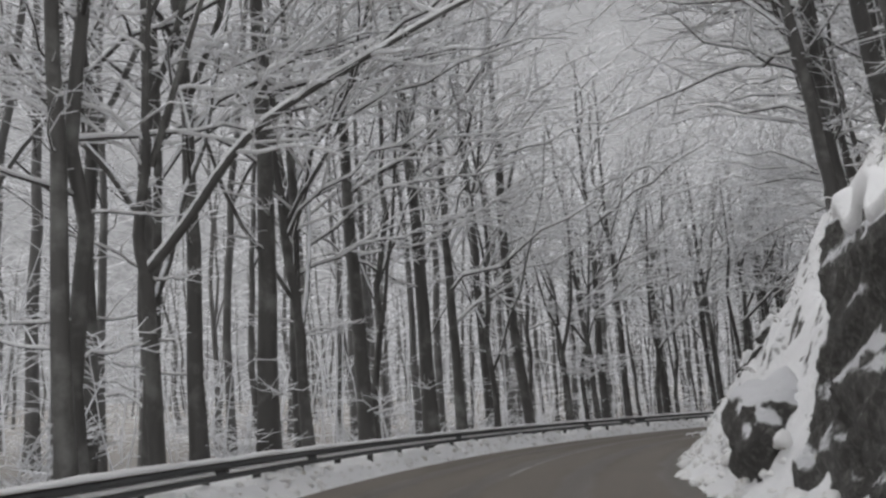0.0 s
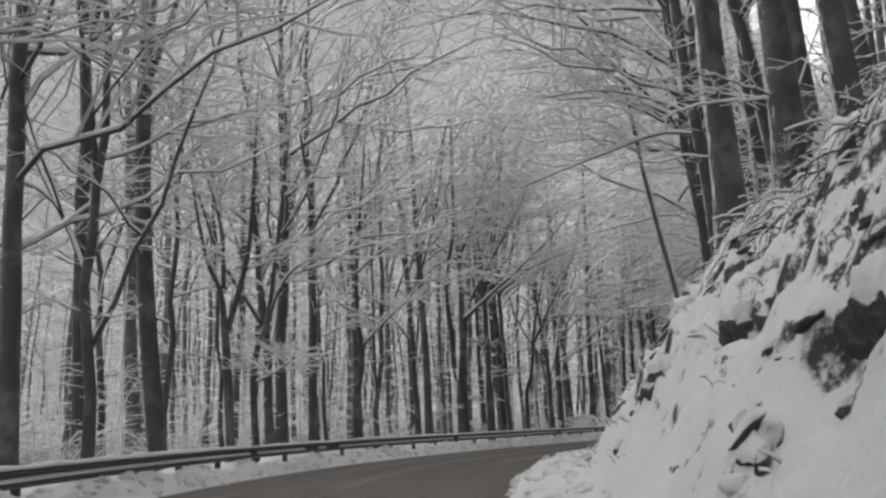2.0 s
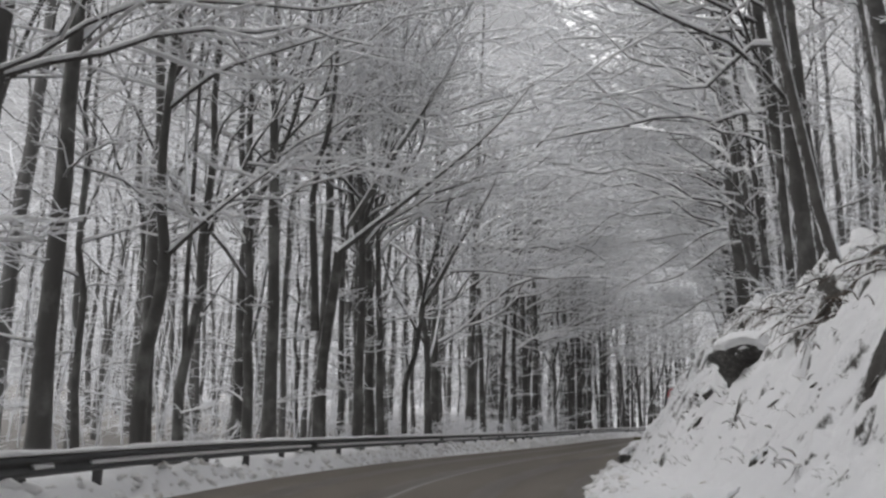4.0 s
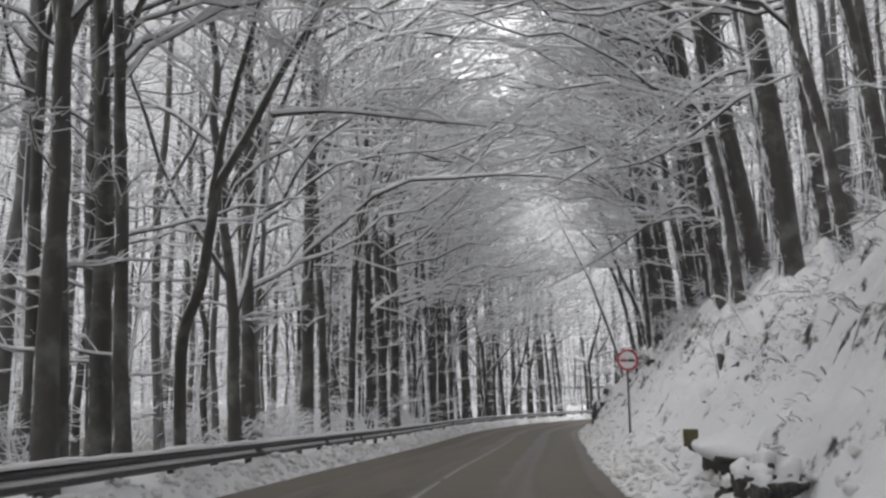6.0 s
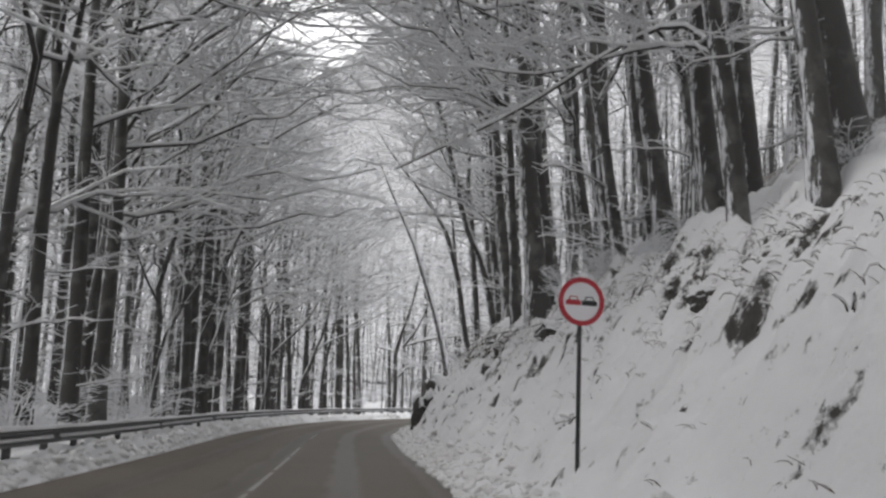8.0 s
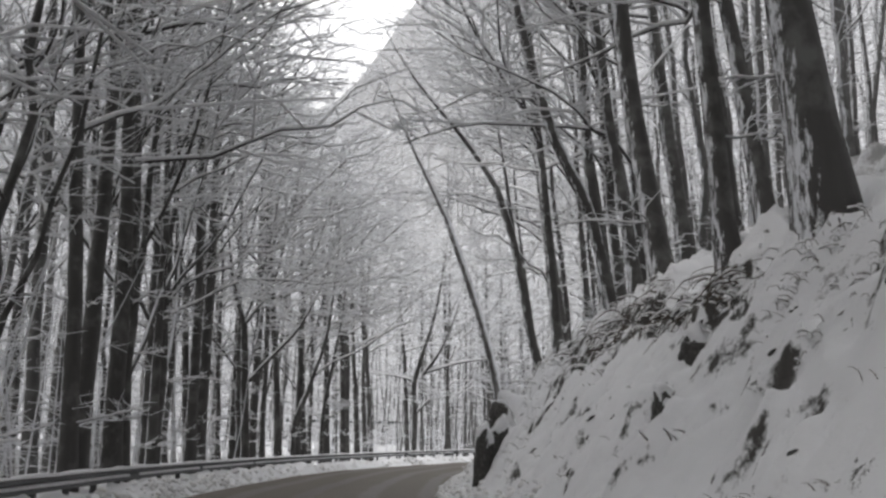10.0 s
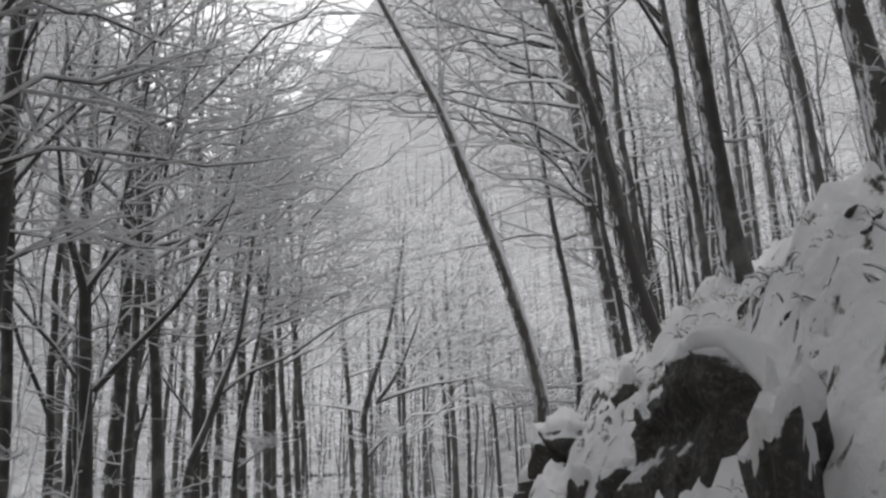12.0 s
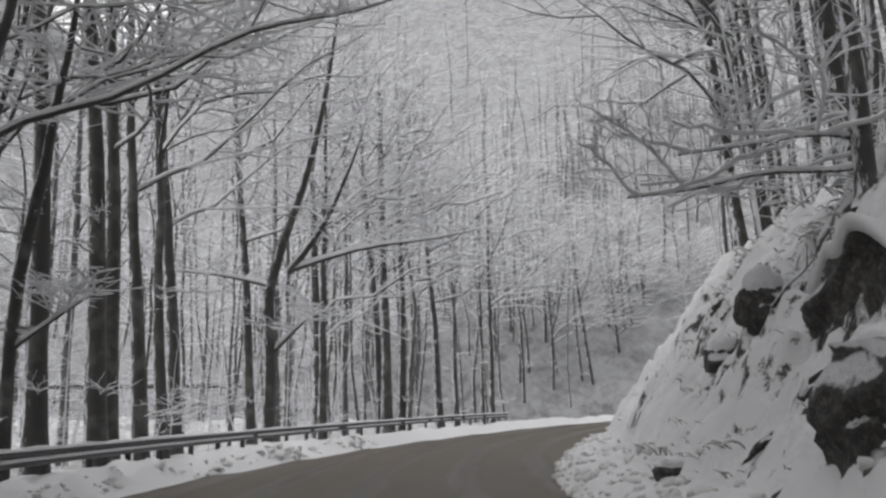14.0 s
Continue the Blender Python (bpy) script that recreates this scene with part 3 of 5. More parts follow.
NEAR_SPEC = [(19, 0.18, 0.36, 17, -0.5, (0.52,), 0.24), (21, 0.24, 0.40, 17, -0.3, None, 0.16), (18, 0.15, 0.34, 16, -0.4, (0.45,), 0.3),
             (20, 0.21, 0.40, 17, -0.6, (0.55,), 0.15), (17, 0.13, 0.32, 15, -0.4, (0.42,), 0.34), (22, 0.28, 0.44, 18, -0.3, None, 0.12),
             (15, 0.10, 0.28, 13, -0.2, None, 0.36), (22, 0.35, 0.45, 18, -0.2, None, 0.1)]
NEAR = [grow_tree(100 + i, h, r, c, lb, 9, 4, 0.55, (ln, 0.0), fk, bd) for i, (h, r, c, lb, ln, fk, bd) in enumerate(NEAR_SPEC)]
SPREAD = [grow_tree(300 + i, h, r, 0.24, lb, 10, 4, 0.85, (ln, 0.0), None, bd, reach=1.2, label="dark beech whose long snowy limbs hang over the road")
          for i, (h, r, lb, ln, bd) in enumerate([(18, 0.19, 16, 0.5, 0.24), (20, 0.22, 17, 0.2, 0.2)])]
OVERHANG = [grow_tree(600 + i, h, r, 0.24, lb, 12, 4, 0.85, (ln, 0.0), None, bd, reach=1.35, flat=0.62, label="beech whose drooping limbs spread fine snowy twigs over the road")
            for i, (h, r, lb, ln, bd) in enumerate([(17, 0.14, 12, 0.3, 0.3), (19, 0.17, 13, 0.0, 0.22), (16, 0.12, 12, 0.6, 0.36)])]
MIDDLE = [grow_tree(200 + i, h, r, c, lb, 7, 3, 0.25, (ln, 0.0), fk, bd, sides=7, snow=False, bark=HAZE_BARK)
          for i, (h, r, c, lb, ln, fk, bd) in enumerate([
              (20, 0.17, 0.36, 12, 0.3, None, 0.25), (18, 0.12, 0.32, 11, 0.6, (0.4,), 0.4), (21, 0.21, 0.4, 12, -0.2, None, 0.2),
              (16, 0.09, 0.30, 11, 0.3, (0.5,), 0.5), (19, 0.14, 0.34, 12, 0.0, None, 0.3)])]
FORKED = [grow_tree(500 + i, h, r, 0.3, 13, 8, 3, 0.5, (ln, 0.0), fk, bd, label="crooked dark beech parting low into several stems")
          for i, (h, r, ln, fk, bd) in enumerate([(16, 0.13, -0.3, (0.2, 0.3, 0.42), 0.5), (17, 0.15, -0.6, (0.22, 0.27, 0.38), 0.42), (15, 0.115, 0.3, (0.18, 0.32, 0.36), 0.55)])]
PLACED = []


def plant(kind, s, u, scale=1.0, turn=None, tilt=0.0, girth=1.0):
    """A copy of a grown tree at a place along the road, its spreading side to the road."""
    x, y = plan(s, u)
    x, y = float(x), float(y)
    z = float(ground_z(s, u)) - 0.1
    facing = heading(s) + (-90 if u < 0 else 90)
    if turn is None:
        turn = (value_noise(s * 3.3, u * 2.7, 5, 1) * 90)
    ob = copy_thing(kind, pose(x, y, z, 0, 0, facing + float(turn)) @ pose(0, 0, 0, 0, tilt, 0) @ Matrix.Diagonal((scale * girth, scale * girth, scale, 1)))
    PLACED.append((x, y))
    return ob


def clear_of(x, y, gap):
    return all((x - a) ** 2 + (y - b) ** 2 > gap * gap for a, b in PLACED)


# ---- the trees that stand out beside the road: stems and limbs in metres from the foot ----
HERO = random.Random(77)


def standing_tree(label, s, u, foot, radius, stems, bark=None, extra=8):
    """A tree of its own shape. stems: lines of points from the foot, the first is the trunk; each with its radius."""
    x, y = plan(s, u)
    x, y = float(x), float(y)
    z = float(road_z(s)) + foot
    tree = tagged(new("tree"), label, "tree", "roadside beech wood")
    tree.location = (x, y, z)
    twig, snow = Geo(), Geo()
    low = float(ground_z(s, u)) - z - 0.3
    for i, (pts, r) in enumerate(stems):
        p = np.array(pts, float)
        if i == 0:
            p = np.concatenate([[(p[0, 0], p[0, 1], low), (p[0, 0], p[0, 1], low + 0.35)], p])
        elif p[-1, 2] > 4.5 and p[-1, 2] - p[0, 2] > 2:
            d = (p[-1] - p[-2]) * 0.8
            p = np.concatenate([p, [p[-1] + d * (1, 1, 1.1), p[-1] + d * (1.8, 1.8, 2.4)]])
        n = max(6, len(p) * 2)
        t = np.linspace(0, 1, n)
        base = np.linspace(0, 1, len(p))
        q = np.stack([np.interp(t, base, p[:, k]) for k in range(3)], 1)
        q[1:-1] = 0.25 * q[:-2] + 0.5 * q[1:-1] + 0.25 * q[2:]
        rad = np.linspace(r, r * 0.7 if i == 0 else 0.015, n)
        if i == 0:
            rad[0] *= 1.4
        g = Geo()
        g.tube(q, rad, 10 if i == 0 else 7)
        g.build("trunk" if i == 0 else "limb", (bark or BARK) if i == 0 or abs(p[-1, 2] - p[0, 2]) > 2.5 else LIMB, tree)
        if i and abs(p[1, 2] - p[0, 2]) < 2.2 * np.hypot(*(p[1, :2] - p[0, :2])):
            snow_on(snow, q, rad * 0.9, 6)
        elif i:
            snow_on(snow, q[n // 3:], rad[n // 3:] * 0.85, 5)
        if i:
            for j in range(extra):
                tt = 0.2 + 0.78 * (j + HERO.random()) / extra
                length = HERO.uniform(1.0, 2.6) * (1.25 - 0.5 * tt)
                grow_limb(HERO, twig, twig, snow, at_line(q, tt), HERO.uniform(0, 360), HERO.uniform(5, 45), length, 0.022, 7, 4)
    if snow.v:
        tagged(snow.build("snow_load", CLING, tree, "snow lying along the limbs"), kind="stuff")
    if twig.v:
        tagged(twig.build("twig_spray", TWIG, tree, "fine snow-coated twigs"), kind="stuff")
    PLACED.append((x, y))
    return tree


standing_tree("dark beech forked low, a snow-lined limb reaching over the road", 12.84, -4.61, 0.64, 0.15, [
    ([(0, 0, 0), (0, -0.28, 1.61), (-0.02, -0.46, 2.62), (-0.04, -0.51, 2.96)], 0.15),
    ([(-0.04, -0.51, 2.96), (-0.16, -0.6, 3.47), (0.07, -0.78, 4.46), (0.07, -0.95, 5.47), (0.18, -1.13, 6.47)], 0.10),
    ([(0.02, -0.52, 2.95), (0.61, -0.64, 3.59), (1.12, -0.77, 4.32), (1.61, -0.88, 4.89), (2.32, -0.97, 5.35), (3.37, -1.08, 5.88), (4.6, -1.21, 6.53), (5.46, -1.29, 6.87)], 0.085),
    ([(0.13, -0.78, 4.46), (0.45, -0.94, 5.37), (0.84, -1.14, 6.44), (1.09, -1.25, 7.1)], 0.06)])
standing_tree("beech with a snow-plastered trunk that sweeps towards the road", 64.78, -4.61, 0.78, 0.13, [
    ([(0, 0, 0), (-0.18, -0.19, 1.47), (-0.21, -0.34, 2.18), (-0.06, -0.63, 2.69), (-0.08, -0.84, 3.6), (-0.08, -1.1, 4.62)], 0.13),
    ([(-0.08, -1.1, 4.62), (0.21, -1.63, 5.53), (0.5, -2.23, 6.74), (0.79, -2.75, 7.55), (1.02, -3.18, 8.36)], 0.09),
    ([(-0.12, -0.95, 4.21), (-0.13, -1.31, 5.63), (0.01, -1.84, 7.15), (0.09, -2.21, 8.27)], 0.08),
    ([(0.46, -1.97, 5.88), (1.24, -2.79, 5.97), (2.05, -3.58, 5.81), (3.23, -4.74, 5.64)], 0.05)])
standing_tree("slender beech forked like a Y with long snowy limbs", 150.6, -5.42, 0.85, 0.27, [
    ([(0, 0, 0), (-0.42, -0.32, 2.65), (-0.81, -0.36, 4.54), (-0.88, -0.6, 5.37)], 0.27),
    ([(-0.88, -0.6, 5.37), (-0.98, -1.22, 7.12), (-1.01, -2.08, 9.0), (-1.25, -2.92, 11.82), (-1.43, -3.31, 13.46)], 0.20),
    ([(-0.68, -1.17, 5.58), (-0.46, -2.44, 7.09), (-0.45, -3.27, 8.72)], 0.14),
    ([(-0.65, -1.3, 5.7), (0.28, -3.94, 6.57), (1.19, -6.18, 6.73), (1.87, -8.0, 7.15)], 0.12),
    ([(-0.89, -0.46, 5.13), (-1.61, 1.05, 5.54), (-2.48, 3.03, 5.72)], 0.10),
    ([(-0.39, -0.44, 2.74), (-0.17, -1.42, 3.68), (0.02, -2.28, 4.48)], 0.12)], extra=10)
standing_tree("dark beech parting into three stems above head height", 39.44, -4.81, 0.69, 0.15, [
    ([(0, 0, 0), (-0.12, -0.19, 1.32), (-0.25, -0.42, 2.79), (-0.35, -0.5, 3.47)], 0.15),
    ([(-0.28, -0.44, 2.98), (-0.07, -0.74, 3.86), (0.19, -1.17, 5.23), (0.21, -1.41, 6.41), (0.2, -1.7, 7.87)], 0.10),
    ([(-0.35, -0.5, 3.47), (-0.45, -0.6, 4.3), (-0.8, -0.51, 4.83), (-1.07, -0.56, 5.91), (-1.24, -0.64, 6.79)], 0.09),
    ([(-0.39, -0.63, 4.25), (-0.47, -0.88, 5.72), (-0.71, -0.91, 6.6), (-0.95, -0.91, 7.28)], 0.07)])
standing_tree("crooked young beech bent towards the road", 40.55, -4.61, 0.71, 0.12, [
    ([(0, 0, 0), (-0.18, -0.19, 1.47), (-0.19, -0.39, 2.52), (0.1, -0.73, 3.36)], 0.12),
    ([(0.1, -0.73, 3.36), (0.32, -1.07, 4.41), (0.84, -1.53, 5.15), (1.76, -2.07, 5.16)], 0.065),
    ([(0.1, -0.73, 3.36), (0.2, -1.07, 4.72), (0.28, -1.43, 6.3), (0.34, -1.72, 7.56)], 0.08),
    ([(-0.14, -0.27, 1.76), (0.32, -0.58, 1.97), (0.76, -0.92, 2.34)], 0.05)])
standing_tree("dark beech with a low snow-covered limb", 134.1, -5.20, 0.50, 0.15, [
    ([(0, 0, 0), (-0.36, -0.29, 2.23), (-0.55, -0.72, 3.94), (-0.66, -1.18, 5.25)], 0.15),
    ([(-0.66, -1.18, 5.25), (-0.78, -1.41, 6.27), (-0.87, -1.79, 7.37), (-1.01, -2.03, 8.49)], 0.10),
    ([(-0.34, -0.16, 1.91), (-0.14, -1.04, 2.52), (0.08, -1.96, 3.09)], 0.06)])
standing_tree("stout dark beech with a rising side limb", 122.28, -5.40, 0.71, 0.22, [
    ([(0, 0, 0), (-0.32, -0.12, 2.05), (-0.6, -0.22, 3.86), (-0.9, -0.33, 5.77)], 0.22),
    ([(-0.9, -0.33, 5.77), (-1.16, -0.15, 6.67), (-1.46, 0.0, 7.8), (-1.64, 0.03, 8.71)], 0.13),
    ([(-0.42, -0.38, 3.35), (-0.07, -1.43, 4.52), (0.29, -2.41, 5.48), (0.41, -3.01, 6.54)], 0.09),
    ([(-0.9, -0.33, 5.77), (-0.64, -1.24, 7.01), (-0.26, -2.08, 7.45)], 0.08)])
standing_tree("bent beech with snow lying in its fork", 47.95, -4.81, 0.70, 0.17, [
    ([(0, 0, 0), (-0.13, -0.24, 1.53), (0.02, -0.55, 2.55), (-0.03, -0.7, 3.45)], 0.17),
    ([(-0.03, -0.7, 3.45), (-0.29, -0.8, 4.72), (-0.35, -1.16, 6.63), (-0.32, -1.61, 8.67)], 0.11),
    ([(0, -0.71, 3.38), (0.64, -1.3, 4.23), (1.42, -1.96, 5.03)], 0.06),
    ([(-0.33, -1.04, 5.99), (0.34, -1.64, 6.78), (1.17, -2.24, 7.12), (2.2, -3.0, 7.6)], 0.05)])
standing_tree("two-stemmed beech with rising snowy limbs", 57.45, -4.81, 0.59, 0.2, [
    ([(0, 0, 0), (-0.18, -0.35, 2.21), (-0.14, -0.73, 3.91), (-0.16, -1.03, 5.41)], 0.2),
    ([(-0.45, -0.37, 3.14), (-0.75, -0.65, 5.39), (-1.1, -0.81, 7.26), (-0.77, -1.43, 9.15), (-0.98, -1.8, 11.59)], 0.14),
    ([(-0.16, -1.03, 5.41), (0.9, -1.96, 6.57), (2.18, -3.06, 7.93)], 0.09),
    ([(-0.01, -1.29, 6.17), (0.98, -2.44, 8.64), (1.48, -3.0, 9.79)], 0.09)])
standing_tree("pale lichened tree leaning out over the road from a rock", 121.4, 5.75, 3.2, 0.21, [
    ([(0, 0, 0), (-0.12, 0.22, 1.6), (-0.35, 0.72, 3.6), (-0.75, 1.42, 6.0), (-1.1, 2.1, 8.2)], 0.21),
    ([(-1.1, 2.1, 8.2), (-1.45, 2.85, 10.0), (-1.95, 3.7, 12.0), (-2.3, 4.2, 13.5)], 0.13),
    ([(-1.08, 2.05, 8.0), (-0.95, 2.15, 9.6), (-0.9, 2.2, 11.0)], 0.06)], bark=PALE)
standing_tree("thin tree curving up from the crest of the bank", 47.5, 7.4, 4.0, 0.125, [
    ([(0, 0, 0), (-0.25, 0.12, 0.8), (-0.42, 0.2, 1.7), (-0.75, 0.35, 3.4), (-1.05, 0.55, 5.2), (-1.3, 0.7, 7.2)], 0.125),
    ([(-1.3, 0.7, 7.2), (-1.5, 0.9, 9.0), (-1.7, 1.1, 11.0)], 0.085),
    ([(-1.15, 0.62, 6.2), (-2.3, 1.2, 6.8), (-3.6, 2.0, 6.7)], 0.04)], bark=PALE)
standing_tree("beech bending out from a snow apron on the crest", 116.4, 7.2, 4.2, 0.2, [
    ([(0, 0, 0), (-0.28, 0.3, 1.3), (-0.42, 0.5, 3.0), (-0.6, 0.8, 5.0), (-1.0, 1.4, 7.2)], 0.2),
    ([(-1.0, 1.4, 7.2), (-1.7, 2.3, 9.0), (-2.6, 3.4, 10.6)], 0.12),
    ([(-0.62, 0.85, 5.3), (-0.55, 1.2, 7.6), (-0.7, 1.5, 9.8)], 0.09)])

standing_tree("beech on the bank sending long snowy limbs over the road", 78.7, 7.6, 4.57, 0.21, [
    ([(0, 0, 0), (-0.03, 0.12, 1.88), (-0.08, 0.33, 3.31), (-0.11, 0.45, 4.58), (-0.2, 0.8, 8.5)], 0.21),
    ([(-0.19, 0.75, 8.2), (-0.45, 1.1, 11.0), (-0.5, 1.2, 13.5)], 0.145),
    ([(-0.06, 0.24, 2.9), (-0.19, 0.83, 3.67), (-0.44, 1.87, 3.3), (-0.76, 3.23, 2.36), (-1.07, 4.55, 1.75), (-1.39, 5.92, 1.17)], 0.055),
    ([(-0.05, 0.2, 2.69), (-0.15, 0.65, 3.24), (-0.46, 1.96, 3.1), (-0.76, 3.24, 2.73), (-1.03, 4.38, 3.04)], 0.045)], extra=12)
standing_tree("stout dark beech on the bank with twisting snowy limbs", 69.4, 7.6, 4.25, 0.35, [
    ([(0, 0, 0), (-0.08, 0.2, 3.85), (-0.18, 0.42, 5.84), (-0.23, 0.54, 7.9), (-0.3, 0.7, 12)], 0.35),
    ([(-0.3, 0.68, 11.6), (-0.5, 0.9, 14.0), (-0.5, 1.0, 16.5)], 0.24),
    ([(-0.1, 0.24, 4.96), (-0.56, 1.3, 5.0), (-1.1, 2.58, 3.9), (-1.54, 3.61, 3.32), (-2.12, 4.95, 2.6)], 0.06),
    ([(0.04, -0.1, 4.08), (-0.16, 0.38, 4.64), (-0.69, 1.61, 3.63), (-1.17, 2.75, 2.93), (-1.66, 3.89, 2.92)], 0.06)], extra=12)
standing_tree("beech on the bank with limbs reaching out level", 39.3, 7.9, 4.5, 0.19, [
    ([(0.3, -0.28, 0), (0.14, -0.13, 3.14), (-0.05, 0.05, 4.98), (-0.17, 0.16, 6.61), (-0.3, 0.3, 10)], 0.19),
    ([(-0.29, 0.29, 9.7), (-0.5, 0.45, 12.0), (-0.5, 0.5, 14.5)], 0.13),
    ([(0.1, -0.09, 3.91), (-0.61, 0.58, 4.16), (-1.42, 1.35, 3.82), (-2.45, 2.33, 3.44), (-3.41, 3.25, 3.03)], 0.05),
    ([(0.02, -0.02, 4.45), (-0.84, 0.8, 5.13), (-1.74, 1.66, 5.56), (-2.89, 2.76, 5.5)], 0.045)], extra=12)
standing_tree("beech above the rocks with low snowy limbs", 126.5, 8.0, 3.8, 0.15, [
    ([(0.09, 0.61, 0), (0.09, 0.6, 1.23), (0.1, 0.65, 2.34), (0.05, 0.8, 4.0)], 0.15),
    ([(0.05, 0.78, 3.8), (-0.15, 1.1, 6.5), (-0.4, 1.3, 9.0), (-0.45, 1.5, 12.0)], 0.11),
    ([(0.1, 0.66, 0.25), (0.14, 0.91, 0.22), (0.27, 1.73, 0.37), (0.39, 2.5, 0.24), (0.53, 3.46, 0.26)], 0.035),
    ([(0.1, 0.63, 0.59), (0.17, 1.11, 0.75), (0.27, 1.77, 0.72), (0.42, 2.76, 0.74)], 0.03)], extra=9)
standing_tree("beech leaning from the bank with one level snowy limb", 104.0, 7.5, 4.5, 0.18, [
    ([(0.03, -0.1, 0.2), (-0.14, 0.46, 3.38), (-0.35, 1.12, 4.36), (-0.56, 1.79, 6.77), (-0.8, 2.5, 10)], 0.18),
    ([(-0.78, 2.44, 9.7), (-1.1, 3.1, 12.0), (-1.2, 3.4, 14.0)], 0.125),
    ([(0.07, -0.23, 4.89), (-0.09, 0.28, 5.28), (-0.64, 2.06, 5.47), (-1.15, 3.68, 5.72), (-1.67, 5.36, 5.18)], 0.055)], extra=12)
standing_tree("tall dark beech forking high into bent stems", 119.6, -7.2, 0.0, 0.2, [
    ([(0.08, -0.07, 0.6), (-0.2, 0.16, 4.4), (-0.39, 0.33, 8.22)], 0.2),
    ([(-0.39, 0.33, 8.22), (-1.07, 0.91, 9.97), (-1.01, 0.86, 11.16), (-0.62, 0.52, 12.64)], 0.12),
    ([(-0.4, 0.34, 8.51), (-0.22, 0.19, 9.31), (0.21, -0.18, 11.57), (0.34, -0.29, 13.23)], 0.11),
    ([(-0.33, 0.28, 7.75), (0.3, -0.26, 8.6), (0.92, -0.78, 10.28), (2.13, -1.81, 12.32)], 0.08)])
standing_tree("crooked beech with a long snowy limb towards the road", 129.8, -5.5, 0.14, 0.17, [
    ([(0.12, -0.11, 0.61), (0.09, -0.08, 2.49), (0.52, -0.5, 3.62), (0.81, -0.78, 5.06)], 0.17),
    ([(0.81, -0.78, 5.06), (1.22, -1.17, 6.58), (1.37, -1.32, 8.43), (1.5, -1.46, 10.99)], 0.11),
    ([(0.77, -0.75, 4.77), (1.55, -1.5, 5.71), (2.48, -2.4, 6.09), (3.78, -3.65, 7.63), (4.69, -4.54, 8.06)], 0.065)])
standing_tree("tall dark beech standing close behind the rail", 36.5, -5.2, 0.1, 0.25, [
    ([(0, 0, 0.4), (-0.35, 0.02, 3.3), (-0.6, 0.06, 6.17), (-0.7, 0.08, 9.65), (-0.6, 0.1, 13)], 0.25),
    ([(-0.61, 0.1, 12.7), (-0.8, 0.2, 15.5), (-0.7, 0.2, 18.0)], 0.17),
    ([(-0.68, 0.07, 8.25), (0.4, -0.04, 8.63), (2.11, -0.22, 9.3)], 0.05),
    ([(-0.61, 0.06, 9.66), (-0.12, 0.01, 11.48), (0.39, -0.04, 13.34)], 0.09)])

# other trees told apart, along the road and off its centre line, with their trunk's radius (m)
LEFT_TREES = [(10.5, -4.6, 0.13), (11.2, -4.9, 0.12), (16.9, -6.0, 0.17), (18.3, -5.2, 0.24), (24.5, -5.5, 0.24), (28.0, -5.0, 0.24), (34.7, -6.0, 0.2),
              (46.0, -5.5, 0.16), (52.4, -7.2, 0.2), (54.6, -5.0, 0.2), (59.5, -5.6, 0.2), (63.5, -5.4, 0.18), (66.4, -7.0, 0.18),
              (60.3, -4.6, 0.17), (61.3, -5.0, 0.15), (62.6, -6.2, 0.1), (66.0, -6.5, 0.12), (63.2, -4.9, 0.14), (80.4, -8.6, 0.24), (80.9, -6.0, 0.16)]
LEFT_TREES += [(84.4, -5.2, 0.15), (87.8, -5.3, 0.22), (89.6, -5.1, 0.26), (96.9, -7.6, 0.24), (101.0, -8.3, 0.22), (104.6, -5.5, 0.28), (103.1, -5.2, 0.2),
               (106.4, -5.2, 0.26), (109.2, -7.0, 0.14), (113.2, -6.5, 0.2), (114.6, -5.4, 0.22), (115.3, -8.0, 0.2), (117.5, -6.0, 0.26), (121.4, -7.0, 0.2),
               (124.0, -6.5, 0.16), (126.5, -6.4, 0.24), (127.8, -5.4, 0.2), (130.8, -5.4, 0.19), (134.9, -6.2, 0.16), (136.2, -5.6, 0.24), (140.4, -6.0, 0.26)]
LEFT_TREES += [(141.9, -5.8, 0.22), (154.5, -8.0, 0.22), (162.0, -8.6, 0.35), (165.0, -6.2, 0.35), (166.0, -7.0, 0.25), (172.0, -6.4, 0.28), (107.9, -5.4, 0.2), (110.8, -5.5, 0.17), (125.4, -5.5, 0.14), (132.6, -5.6, 0.18), (138.6, -5.4, 0.24), (144.5, -6.4, 0.2), (147.0, -7.2, 0.24)]
RIGHT_TREES = [(47.6, 8.6, 0.2), (44.0, 9.0, 0.25), (41.0, 9.8, 0.2), (38.0, 10.6, 0.24), (35.5, 11.4, 0.2), (50.3, 9.2, 0.2), (54.0, 8.6, 0.18), (58.0, 9.2, 0.2), (34.3, 8.0, 0.36), (29.1, 7.8, 0.24),
               (30.2, 10.2, 0.22), (26.2, 9.4, 0.25), (22.3, 10.4, 0.28), (18.0, 9.6, 0.28), (14.5, 10.2, 0.28), (65.0, 10.0, 0.2), (68.0, 9.4, 0.18), (71.0, 10.4, 0.22), (74.2, 9.8, 0.25)]
